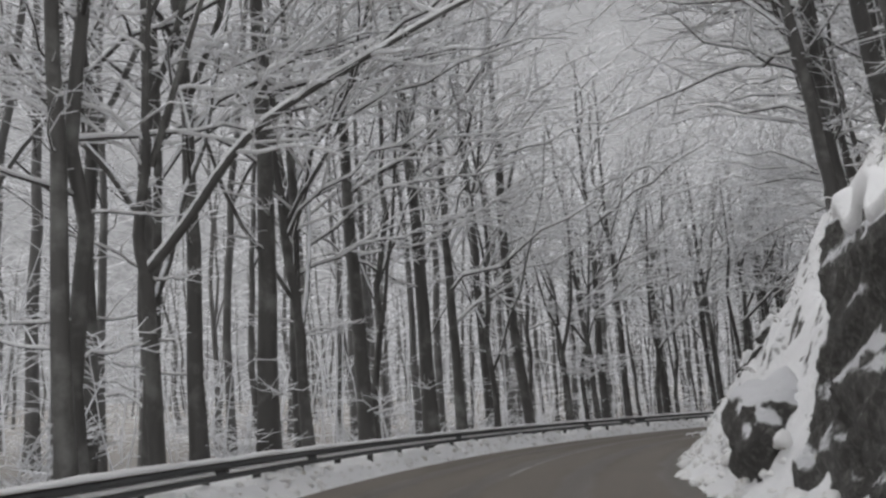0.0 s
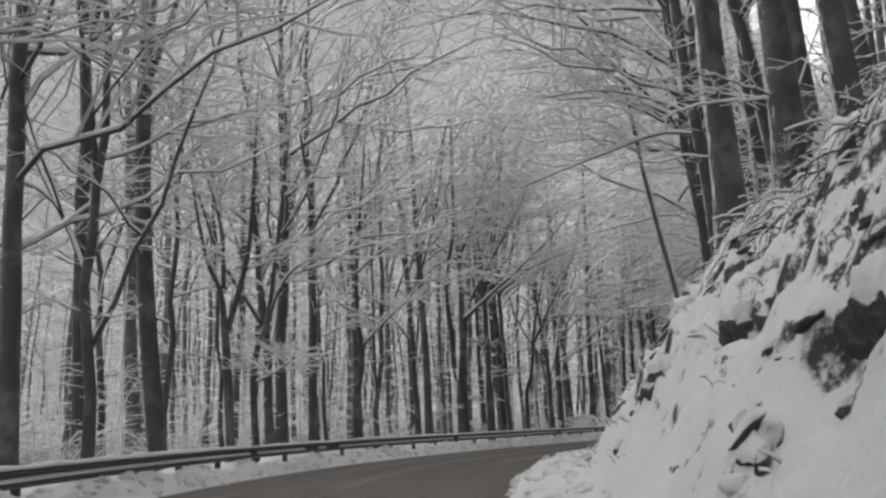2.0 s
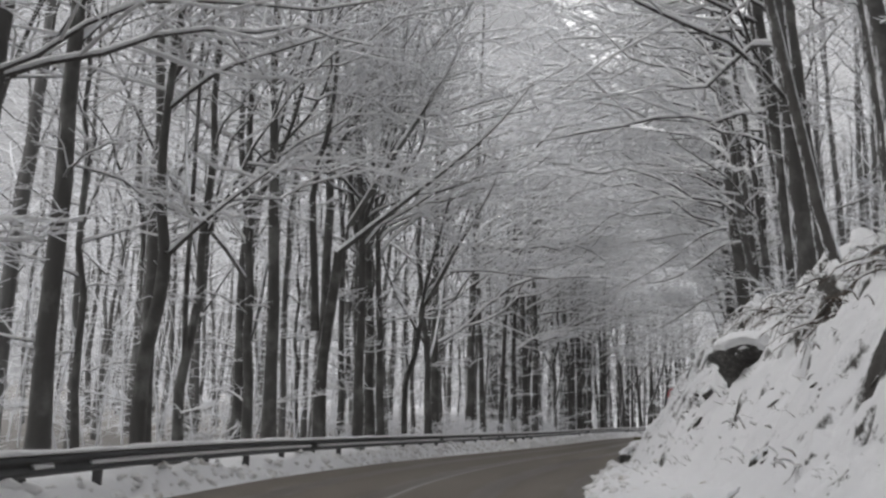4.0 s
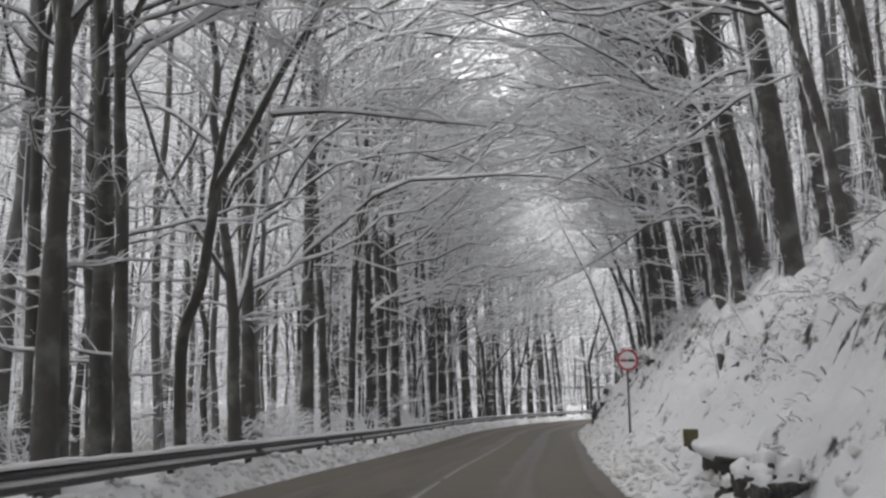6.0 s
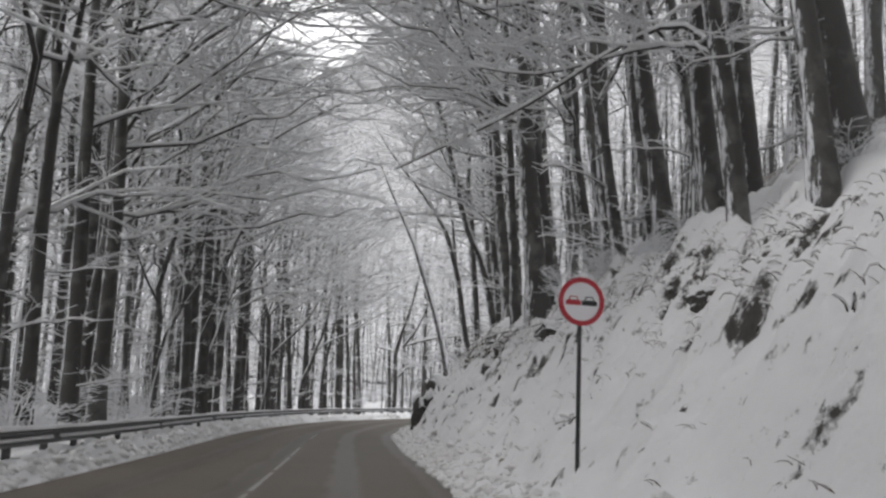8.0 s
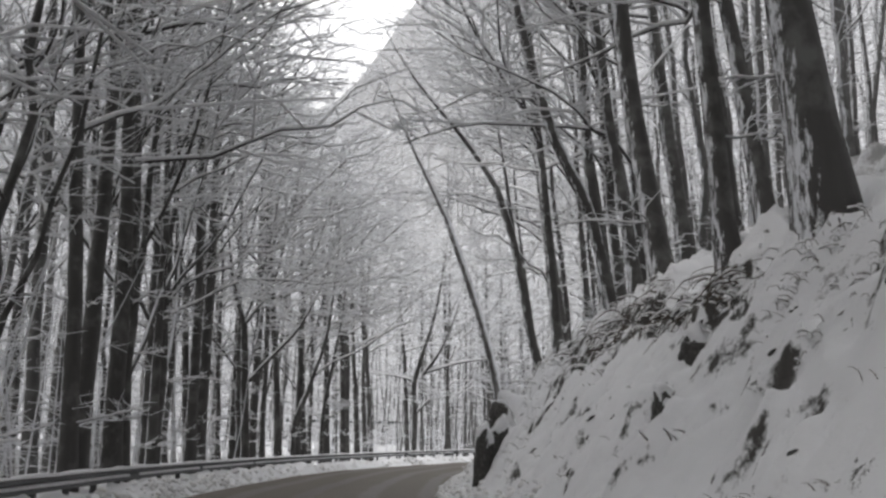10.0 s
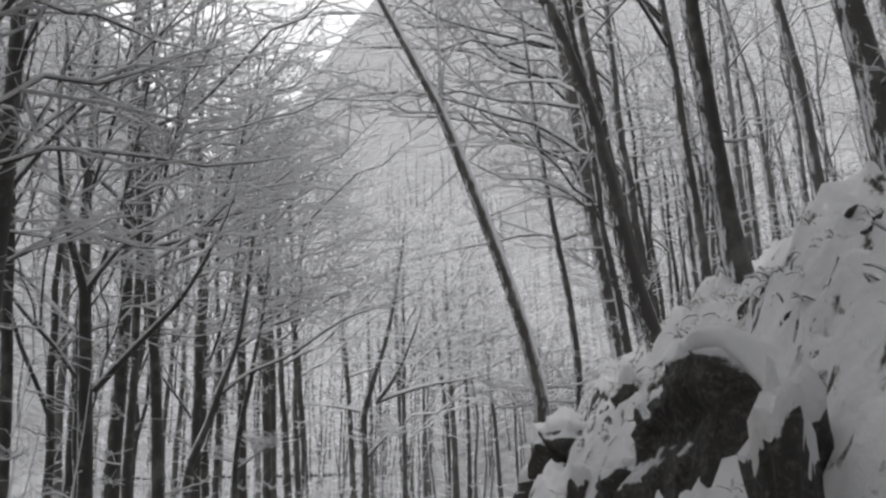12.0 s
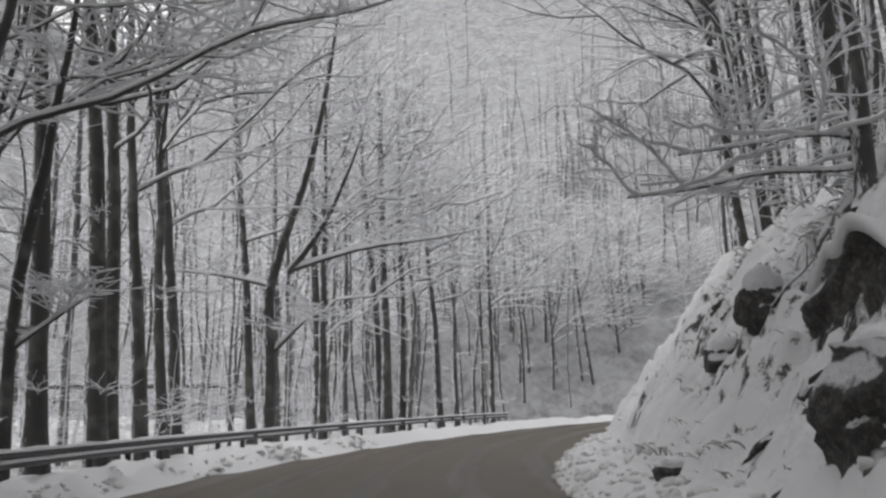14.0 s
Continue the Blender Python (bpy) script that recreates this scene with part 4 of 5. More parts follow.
RIGHT_TREES += [(77.0, 8.5, 0.36), (81.3, 9.0, 0.2), (84.0, 8.3, 0.26), (86.0, 8.7, 0.2), (88.4, 8.3, 0.22), (92.5, 7.2, 0.34), (95.1, 7.0, 0.18), (92.2, 9.4, 0.2), (97.2, 10.2, 0.22),
                (100.3, 7.7, 0.24), (103.1, 8.0, 0.16), (107.1, 8.2, 0.2), (108.9, 11.0, 0.26), (110.0, 8.8, 0.2), (112.6, 7.5, 0.17), (119.3, 9.4, 0.15), (122.6, 8.8, 0.2), (127.8, 9.1, 0.3), (129.5, 10.4, 0.2)]
RIGHT_TREES += [(133.5, 10.8, 0.15), (138.0, 11.6, 0.15), (144.0, 12.2, 0.15), (151.0, 13.0, 0.17), (158.0, 14.0, 0.18), (166.0, 15.0, 0.2)]
pick = random.Random(3)
for s, u, k, tilt in ((17.0, 8.0, 0, 6), (27.5, 8.2, 0, 8), (40.0, 8.6, 0, 7), (52.5, 8.0, 1, 4), (61.0, 8.8, 0, 5), (99.0, 8.8, 0, 4), (111.0, 9.4, 1, 4), (147.0, 11.6, 1, 4),
                      (22.0, -6.2, 0, -2), (31.5, -5.6, 1, -2), (44.0, -5.6, 0, -2), (72.5, -6.0, 1, -2), (93.0, -6.2, 0, -2), (158.0, -6.4, 1, 0)):
    plant(SPREAD[k], s, u, pick.uniform(0.9, 1.08), tilt=tilt)
for i, (s, u) in enumerate(((13.0, 8.4), (24.0, 7.6), (31.0, 8.2), (43.0, 8.2), (55.5, 8.2), (62.0, 8.2), (66.8, 8.0), (73.0, 8.4), (82.4, 8.6), (90.6, 8.4), (97.0, 8.6),
                            (104.6, 8.6), (124.4, 8.6), (131.0, 9.4), (141.0, 11.0))):
    plant(OVERHANG[i % 3], s, u, pick.uniform(0.9, 1.1), tilt=pick.uniform(3, 7))
for i, (s, u) in enumerate(((76.2, 7.7), (80.4, 7.9), (85.6, 7.7), (94.0, 7.9), (77.0, -5.7), (84.0, -5.9), (91.5, -6.0))):
    plant(OVERHANG[i % 3], s, u, pick.uniform(1.2, 1.3), turn=pick.uniform(-20, 20), tilt=pick.uniform(2, 5) if u > 0 else 0)
for i, (s, u) in enumerate(((14.4, -5.6), (20.6, -5.3), (26.5, -6.2), (33.0, -4.9), (42.6, -5.2), (50.5, -5.3), (56.0, -6.3), (69.5, -5.2), (99.3, -5.6),
                            (108.0, -5.6), (112.0, -5.8), (116.2, -6.8), (123.4, -6.0), (125.4, -7.6), (129.2, -6.8), (132.2, -6.0))):
    plant(FORKED[i % 3], s, u, pick.uniform(0.9, 1.1), tilt=pick.uniform(-4, 1))
for s, u, r in LEFT_TREES + RIGHT_TREES:
    kinds = sorted(range(len(NEAR)), key=lambda i: abs(NEAR_SPEC[i][1] - r))[:2]
    k = pick.choice(kinds)
    plant(NEAR[k], s, u, pick.uniform(0.92, 1.08), tilt=pick.uniform(3.0, 8.0) if u > 0 else pick.uniform(-3.5, 0.0), girth=min(1.25, max(0.85, r / NEAR_SPEC[k][1])))

JOINED = {}


def plant_far(kind, s, u, scale, turn):
    """The same trees deeper in the wood, gathered into one uncounted mass."""
    x, y = (float(v) for v in plan(s, u))
    m = np.array(pose(x, y, float(ground_z(s, u)) - 0.1, 0, 0, turn) @ Matrix.Scale(scale, 4))
    for c in kind.children:
        me = c.data
        co, idx = np.empty(len(me.vertices) * 3, np.float32), np.empty(len(me.loops), np.int32)
        me.vertices.foreach_get("co", co)
        me.loops.foreach_get("vertex_index", idx)
        JOINED.setdefault(c.name.split(".")[0], (Geo(), me.materials[0]))[0].add(co.reshape(-1, 3) @ m[:3, :3].T + m[:3, 3], idx.reshape(-1, 4))
    PLACED.append((x, y))


rng = random.Random(11)
for wanted, s_range, u_range, gap, kinds, single in (
        (54, (4, 114), (-10.5, -6.4), 1.8, NEAR[2:3] + NEAR[4:5] + NEAR[6:7] + MIDDLE, True), (16, (114, 170), (-11.5, -7), 2.0, MIDDLE, True),
        (82, (-4, 120), (-21, -10), 2.1, MIDDLE, False), (34, (120, 215), (-22, -10), 2.4, MIDDLE, False), (16, (168, 214), (-10, -4.5), 2.4, NEAR[:4], True),
        (14, (8, 118), (9.5, 13), 2.4, MIDDLE, True), (112, (8, 150), (13, 25), 1.9, MIDDLE, False), (20, (140, 212), (12, 20), 2.2, MIDDLE, False), (16, (93, 122), (-12, -5.9), 1.2, NEAR[4:5] + NEAR[6:7] + MIDDLE, True)):
    count = 0
    for i in range(5000):
        s, u = rng.uniform(*s_range), rng.uniform(*u_range)
        x, y = (float(v) for v in plan(s, u))
        if count >= wanted:
            break
        if clear_of(x, y, gap):
            if single:
                plant(rng.choice(kinds), s, u, rng.uniform(0.8, 1.1), tilt=rng.uniform(0, 6) if u > 0 else rng.uniform(-4, 2), girth=rng.uniform(0.85, 1.15))
            else:
                plant_far(rng.choice(kinds), s, u, rng.uniform(0.8, 1.1), rng.uniform(0, 360))
            count += 1
deep = tagged(new("deep_woods"), "close-set snow-laden beeches deeper in the wood", "woods", kind="stuff")
for key, (geo, mat) in JOINED.items():
    tagged(geo.build(key, mat, deep), kind="stuff")
for t in NEAR + SPREAD + OVERHANG + MIDDLE + FORKED:
    for c in list(t.children):
        bpy.data.objects.remove(c)
    bpy.data.objects.remove(t)


def far_woods():
    """The uncounted wood beyond: simple tapered stems and sprays in one mesh."""
    rng = random.Random(5)
    stems, sprays = Geo(), Geo()
    spots = []
    for i in range(940):
        if i < 430:
            spots.append((rng.uniform(-5, 215), -rng.uniform(20, 85)))
        elif i < 560:
            spots.append((rng.uniform(165, 230), rng.uniform(-26, -6)))
        else:
            spots.append((rng.uniform(10, 215), rng.uniform(12, 48)))
    S, U = np.array(spots).T
    X, Y = plan(S, U)
    Z = ground_z(S, U)
    ridge = [(40 + rr * math.sin(a), 60 + rr * math.cos(a)) for a, rr in ((radians(rng.uniform(-40, 110)), rng.uniform(112, 175)) for _ in range(260))]
    X, Y = np.concatenate([X, [q[0] for q in ridge]]), np.concatenate([Y, [q[1] for q in ridge]])
    Z = np.maximum(np.concatenate([Z, np.full(260, -50.0)]), hill_z(X, Y))
    for x, y, z in zip(X.tolist(), Y.tolist(), Z.tolist()):
        h, r = rng.uniform(14, 21), rng.uniform(0.09, 0.2)
        n = 6
        f = np.linspace(0, 1, n)
        line = np.stack([x + f * rng.uniform(-1.4, 1.4), y + f * rng.uniform(-1.4, 1.4), z - 0.5 + f * h], 1)
        line[1:, :2] += np.array([(rng.uniform(-0.3, 0.3), rng.uniform(-0.3, 0.3)) for _ in range(n - 1)])
        stems.tube(line, r * (1 - f) ** 0.9 + 0.006, 5)
        for k in range(11):
            t = rng.uniform(0.25, 1.0) ** 0.8 * 0.99
            az = rng.uniform(0, 360)
            p, _ = wander(rng, at_line(line, t), az, rng.uniform(25, 55), 10, rng.uniform(1.5, 4.2) * (1.1 - 0.5 * t), 4, 12)
            sprays.tube(p, np.linspace(0.035, 0.012, 4), 3)
            for j in range(3):
                q, _ = wander(rng, at_line(p, rng.uniform(0.2, 0.98)), az + rng.uniform(-65, 65), rng.uniform(0, 40), 0, rng.uniform(0.5, 1.5), 2, 15)
                sprays.tube(q, np.linspace(0.018, 0.009, 2), 3)
    wood = new("far_woods")
    tagged(wood, "distant snow-covered beech wood on the slopes", "woods", kind="stuff")
    stems.build("stems", HAZE_BARK, wood)
    sprays.build("sprays", TWIG, wood)


far_woods()


def saplings():
    """Thin young beeches and brush that fill the wood's floor between the big trunks."""
    rng = random.Random(15)
    g = Geo()
    spots = [(rng.uniform(2, 118), -rng.uniform(5.6, 30)) for _ in range(700)] + [(rng.uniform(90, 172), -rng.uniform(7, 34)) for _ in range(220)] + [(rng.uniform(98, 165), -rng.uniform(5.8, 13)) for _ in range(170)]
    spots += [(rng.uniform(15, 150), rng.uniform(8.5, 24)) for _ in range(170)]
    S, U = np.array(spots).T
    X, Y = plan(S, U)
    for x, y, z in zip(X.tolist(), Y.tolist(), (ground_z(S, U) - 0.1).tolist()):
        h = rng.uniform(1.2, 3.2) if rng.random() < 0.55 else rng.uniform(3.5, 8)
        p, _ = wander(rng, (x, y, z), rng.uniform(0, 360), rng.uniform(75, 88), rng.uniform(60, 85), h, 5, 6)
        g.tube(p, np.linspace(0.012 + 0.004 * h, 0.008, 5), 4)
        for j in range(rng.randint(7, 13)):
            a = rng.uniform(0, 360)
            q, _ = wander(rng, at_line(p, rng.uniform(0.12, 0.98)), a, rng.uniform(5, 40), -5, rng.uniform(0.4, 1.3), 3, 14)
            g.tube(q, np.linspace(0.014, 0.008, 3), 3)
            for k in range(2):
                w, _ = wander(rng, at_line(q, rng.uniform(0.2, 0.95)), a + rng.uniform(-60, 60), rng.uniform(-5, 30), 0, rng.uniform(0.2, 0.5), 2, 10)
                g.tube(w, np.array((0.010, 0.006)), 3)
    tagged(g.build("saplings", TWIG), "thin snow-coated saplings and brush under the tall beeches", "saplings", kind="stuff")


saplings()


# ---- rocks, sign and small things on the bank ----
def blob(subdiv):
    bm = bmesh.new()
    bmesh.ops.create_icosphere(bm, subdivisions=subdiv, radius=1)
    v = np.array([p.co[:] for p in bm.verts])
    f = np.array([[q.index for q in p.verts] for p in bm.faces])
    bm.free()
    return v, f


BLOB3, BLOB4, BLOB1, BLOB0 = blob(2), blob(4), blob(2), blob(1)


def crag(v, seed, rough):
    """Rugged facets on a unit ball."""
    r = random.Random(seed)
    out = v.copy()
    for _ in range(9):
        n = np.array((r.gauss(0, 1), r.gauss(0, 1), r.gauss(0, 0.8)))
        n /= np.linalg.norm(n)
        d = out @ n - r.uniform(0.55, 0.85)
        out -= np.clip(d, 0, None)[:, None] * n
    n = value_noise(out[:, 0] * 2.2 + seed, out[:, 1] * 2.2 + out[:, 2] * 1.7, seed, 4) + value_noise(out[:, 2] * 2.5, out[:, 0] * 2.1 - out[:, 1], seed + 3, 4)
    return out * (1 + rough * n)[:, None]


def rock(s, u, h, size, seed, cap=True, label="dark wet rock jutting from the snowy bank"):
    x, y = (float(q) for q in plan(s, u))
    z = float(road_z(s)) + h
    ob = tagged(new("rock"), label, "rock", "rocks in the bank")
    ob.matrix_world = pose(x, y, z, 0, 0, heading(s))
    v = crag(BLOB4[0], seed, 0.55) * np.array(size)
    mesh_object("stone", v, BLOB4[1], ROCK, ob, smooth=False)
    if cap:
        n = v / np.array(size)
        n /= np.linalg.norm(n, axis=1)[:, None]
        blot = value_noise(v[:, 0] * 2.0 + seed, v[:, 1] * 2.0 + v[:, 2], seed + 9, 4)
        lie = np.clip((n[:, 2] + 1.1 * blot - 0.52) / 0.2, 0, 1)
        soft = value_noise(v[:, 0] * 1.3 - seed, v[:, 1] * 1.3, seed + 5, 2)
        w = v * (1 + 0.05 * lie - 0.14 * (1 - lie))[:, None]
        w[:, 2] += lie * (0.13 + 0.16 * soft) * min(1.0, size[2] / 0.4)
        mesh_object("snow_cap", w, BLOB4[1], SNOW, ob, "snow lying on the rock")
    return ob


def rock_face(s0, s1, h0, h1, seed, label, lip=0.22, proud=0.12):
    """A steep rugged face cut into the bank from height h0 to h1, ledges and all, with snow lying over its top."""
    ns, nh = int((s1 - s0) / 0.07), int((h1 - h0) / 0.07) + 8
    S, W = np.meshgrid(np.linspace(s0, s1, ns), np.linspace(0, 1, nh), indexing="ij")
    foot, k, crest = cut_bank(S)
    end = np.clip(np.minimum(S - s0, s1 - S) / min(0.9, 0.2 * (s1 - s0)), 0, 1)
    jag = value_noise(S * 0.9, S * 0 + seed, seed, 3)
    top = h0 + (h1 - h0) * np.clip(0.85 + 1.0 * jag, 0.5, 1.15) * (0.45 + 0.55 * end)
    rise = np.clip(W / 0.8, 0, 1)
    back = np.clip((W - 0.8) / 0.2, 0, 1)
    h = h0 - 0.35 + (top - h0 + 0.35) * rise
    slabs = np.floor(value_noise(S * 1.1 + 0.5 * h, h * 1.6, seed + 2, 2) * 7) / 7
    ledge = np.abs(((h + 0.25 * jag + 0.15 * S) * 1.5) % 1.0 - 0.5)
    rough = 0.85 * slabs + 0.35 * value_noise(S * 2.6, h * 2.6, seed + 4, 4) + 0.16 * ledge + 0.10 * value_noise(S * 8, h * 8, seed + 6, 2)
    u = foot + (h0 - 0.1) / k - proud + (h - h0) * 0.22 - rough * 0.55 * end
    behind = foot + np.clip(top, 0, crest) / k + 0.5
    u = u + (behind - u) * back + (1 - end) * np.clip(behind - 0.25 - u, 0, None) * 0.8
    x, y = plan(S.ravel(), u.ravel())
    ob = tagged(new("rock"), label, "rock", "rocks in the bank")
    mesh_object("stone", np.stack([x, y, (road_z(S) + h).ravel()], 1), grid_faces(ns, nh), ROCK, ob, smooth=False)
    i = int(nh * 0.8)
    run = S[:, 0]
    w = np.exp(-np.linspace(-2, 2, 11) ** 2)
    front, ridge = (np.convolve(np.pad(q, 5, mode="edge"), w / w.sum(), mode="valid") for q in (u[:, i], top[:, 0]))
    q = np.linspace(0, 1, 13)
    Q, R = np.meshgrid(q, run)
    thick = lip * np.clip(0.75 + 1.3 * value_noise(run * 0.8, run * 0, seed + 8, 3), 0.25, 1.4) * (0.2 + 0.8 * end[:, 0])
    drip = 0.06 + 0.55 * np.clip(value_noise(run * 1.7, run * 0, seed + 11, 3), 0, None)
    out = np.interp(Q, [0, 0.12, 0.3, 0.55, 1], [0.06, -0.10, -0.10, 0.10, 0.0])
    cu = front[:, None] + out + np.clip((Q - 0.55) / 0.45, 0, 1) * (behind[:, :1] + 0.15 - front[:, None])
    lift = np.interp(Q, [0, 0.12, 0.3, 0.55, 1], [0, 0.1, 0.75, 1.0, -0.3]) * thick[:, None] - np.interp(Q, [0, 0.12, 0.25], [1, 0.6, 0]) * drip[:, None]
    lift += 0.34 * value_noise(R * 1.6, cu * 2.2, seed + 13, 3) * np.clip(Q * 4, 0, 1)
    a, b = ridge[:, None] + lift, np.where(Q > 0.4, ground_h(R, cu) + 0.02, -9.0)
    blend = np.maximum(a, b) + 0.12 * np.exp(-np.abs(a - b) / 0.12) * (Q > 0.4)
    x, y = plan(R.ravel(), cu.ravel())
    mesh_object("snow_cap", np.stack([x, y, (road_z(R) + blend).ravel()], 1), grid_faces(ns, 13), SNOW, ob, "snow hanging over the rock's edge")
    return ob


rock(11.6, 4.0, 0.72, (0.80, 0.62, 0.78), 3, cap=False)
rock_face(5.0, 10.8, 0.5, 3.0, 5, "tall dark wet rock face beside the road", 0.3, 0.05)
# this face stands proud; its dark tone replaces the shade of a hollow
rock_face(30.2, 34.4, 2.2, 3.3, 14, "dark face standing in for a shaded hollow under the snowy crest", 0.16, 0.15)
rock_face(107.2, 111.2, 0.9, 2.5, 42, "dark broken rock face under thick snow", 0.24)
for s, u, h, size, seed in ((120.7, 5.65, 2.15, (0.90, 0.62, 0.92), 21), (119.5, 5.9, 2.5, (0.85, 0.55, 0.5), 25), (121.5, 5.35, 1.2, (0.62, 0.5, 0.72), 23), (123.5, 5.4, 1.0, (0.36, 0.3, 0.42), 27)):
    rock(s, u, h, size, seed, label="dark block of an overhanging rock under a leaning tree")
rock_face(122.9, 124.6, 0.6, 1.8, 26, "dark wedge of rock at the foot of the bank", 0.2, 0.25)
rock_face(124.4, 127.4, 1.9, 2.9, 46, "dark ledge of rock below the crest", 0.18, 0.1)
for s, u, h, size, seed in ((18.2, 5.2, 2.4, (0.3, 0.3, 0.28), 10), (19.6, 5.2, 1.95, (0.28, 0.25, 0.24), 11), (21.0, 5.0, 1.75, (0.32, 0.3, 0.42), 13), (25.2, 5.6, 2.1, (0.25, 0.25, 0.3), 15),
                            (26.8, 5.1, 1.6, (0.3, 0.25, 0.35), 17), (38.4, 6.6, 2.6, (0.35, 0.3, 0.26), 20), (48.8, 6.15, 2.45, (0.75, 0.7, 0.42), 12),
                            (66.0, 5.0, 1.35, (0.26, 0.22, 0.32), 22), (67.6, 5.65, 2.15, (0.13, 0.16, 0.38), 24), (77.3, 6.45, 3.0, (0.3, 0.26, 0.22), 28), (86.1, 6.1, 3.3, (0.45, 0.4, 0.26), 30)):
    rock(s, u, h, size, seed)
for s, u, h, size, seed in ((93.6, 5.3, 1.85, (0.26, 0.24, 0.26), 32), (93.8, 5.9, 2.6, (0.3, 0.3, 0.42), 34), (95.7, 6.5, 3.35, (0.36, 0.3, 0.25), 36), 
                            (112.0, 5.25, 1.45, (0.42, 0.36, 0.36), 40), (115.4, 6.3, 2.95, (0.42, 0.4, 0.5), 44), 
                            (128.7, 5.5, 0.35, (0.36, 0.3, 0.22), 50), (128.7, 6.9, 2.6, (0.5, 0.4, 0.42), 54), (130.2, 6.75, 1.95, (0.4, 0.34, 0.3), 56), (113.2, 4.9, 1.15, (0.26, 0.26, 0.46), 58), (29.0, 6.0, 2.55, (0.34, 0.3, 0.38), 60), (133.0, 8.0, 2.5, (0.7, 0.6, 0.5), 52)):
    rock(s, u, h, size, seed)
rock(105.2, 4.40, 0.95, (0.30, 0.36, 0.95), 16, label="dark upright rock like a stump at the road's edge")
rock(106.0, 4.80, 1.15, (0.34, 0.40, 0.95), 18)
rock(107.0, 5.35, 1.25, (0.42, 0.42, 0.9), 19)
for i in range(9):
    s = (59.3, 58.9, 58.5, 58.1, 57.7, 57.3, 58.3, 59.0, 57.9)[i]
    rock(s, 3.95 + 0.1 * (i % 4), 0.36 + 0.11 * (i % 3), (0.20 + 0.03 * (i % 3), 0.17, 0.15 + 0.02 * (i % 4)), 80 + i, label="dark rubble stone beside the culvert under snow")


YELLOWMOSS = plain_material("yellow_moss_on_concrete", (0.11, 0.10, 0.055), 0.9, 0.0, 0.5, 9.0)
MOSSY = plain_material("mossy_concrete", (0.05, 0.05, 0.043), 0.9, 0.0, 0.6, 7.0)
# Near-black tone that stands in for the shade below the culvert slab.
HOLLOW_SHADE = plain_material("dark_wet_stone", (0.022, 0.021, 0.019), 0.7, 0.0, 0.5, 10.0)


def culvert_headwall():
    s, u = 60.9, 4.2
    x, y = (float(q) for q in plan(s, u))
    z = float(road_z(s))
    ob = tagged(new("culvert_headwall"), "mossy concrete culvert slab under snow with a shade-dark block beneath", "culvert")
    ob.matrix_world = pose(x, y, z, 0, 0, heading(s)) @ pose(0, 0, 0, 0, -2.5, 0)

    def block(name, size, at, mat, label=""):
        v = BLOB4[0].copy()
        m = np.abs(v).max(1)
        v = v / m[:, None] * 0.5
        n = value_noise(v[:, 0] * 6 + at[0], v[:, 1] * 6 + v[:, 2] * 5, 77, 3)
        v = v * np.array(size) * (1 + 0.16 * n)[:, None] + np.array(at)
        mesh_object(name, v, BLOB4[1], mat, ob, label, smooth=False)

    block("slab", (2.3, 0.50, 0.08), (0, -0.06, 0.72), MOSSY, "mossy concrete slab")
    block("end_wall", (0.11, 0.20, 0.24), (1.2, 0.12, 0.83), YELLOWMOSS, "end block grown with yellow moss")
    block("back_wall", (2.3, 0.2, 0.7), (-0.05, -0.1, 0.3), HOLLOW_SHADE, "dark block standing in for the shade under the slab")
    v = BLOB4[0] * np.array((1.25, 0.50, 0.19)) + np.array((-0.06, -0.20, 0.79))
    v[:, 2] += 0.30 * value_noise(v[:, 0] * 2.5, v[:, 1] * 2.5, 79, 3) * np.clip(v[:, 2] - 0.81, 0, 0.1) * 10
    mesh_object("snow_cover", v, BLOB4[1], SNOW, ob, "snow lying on the slab")


culvert_headwall()


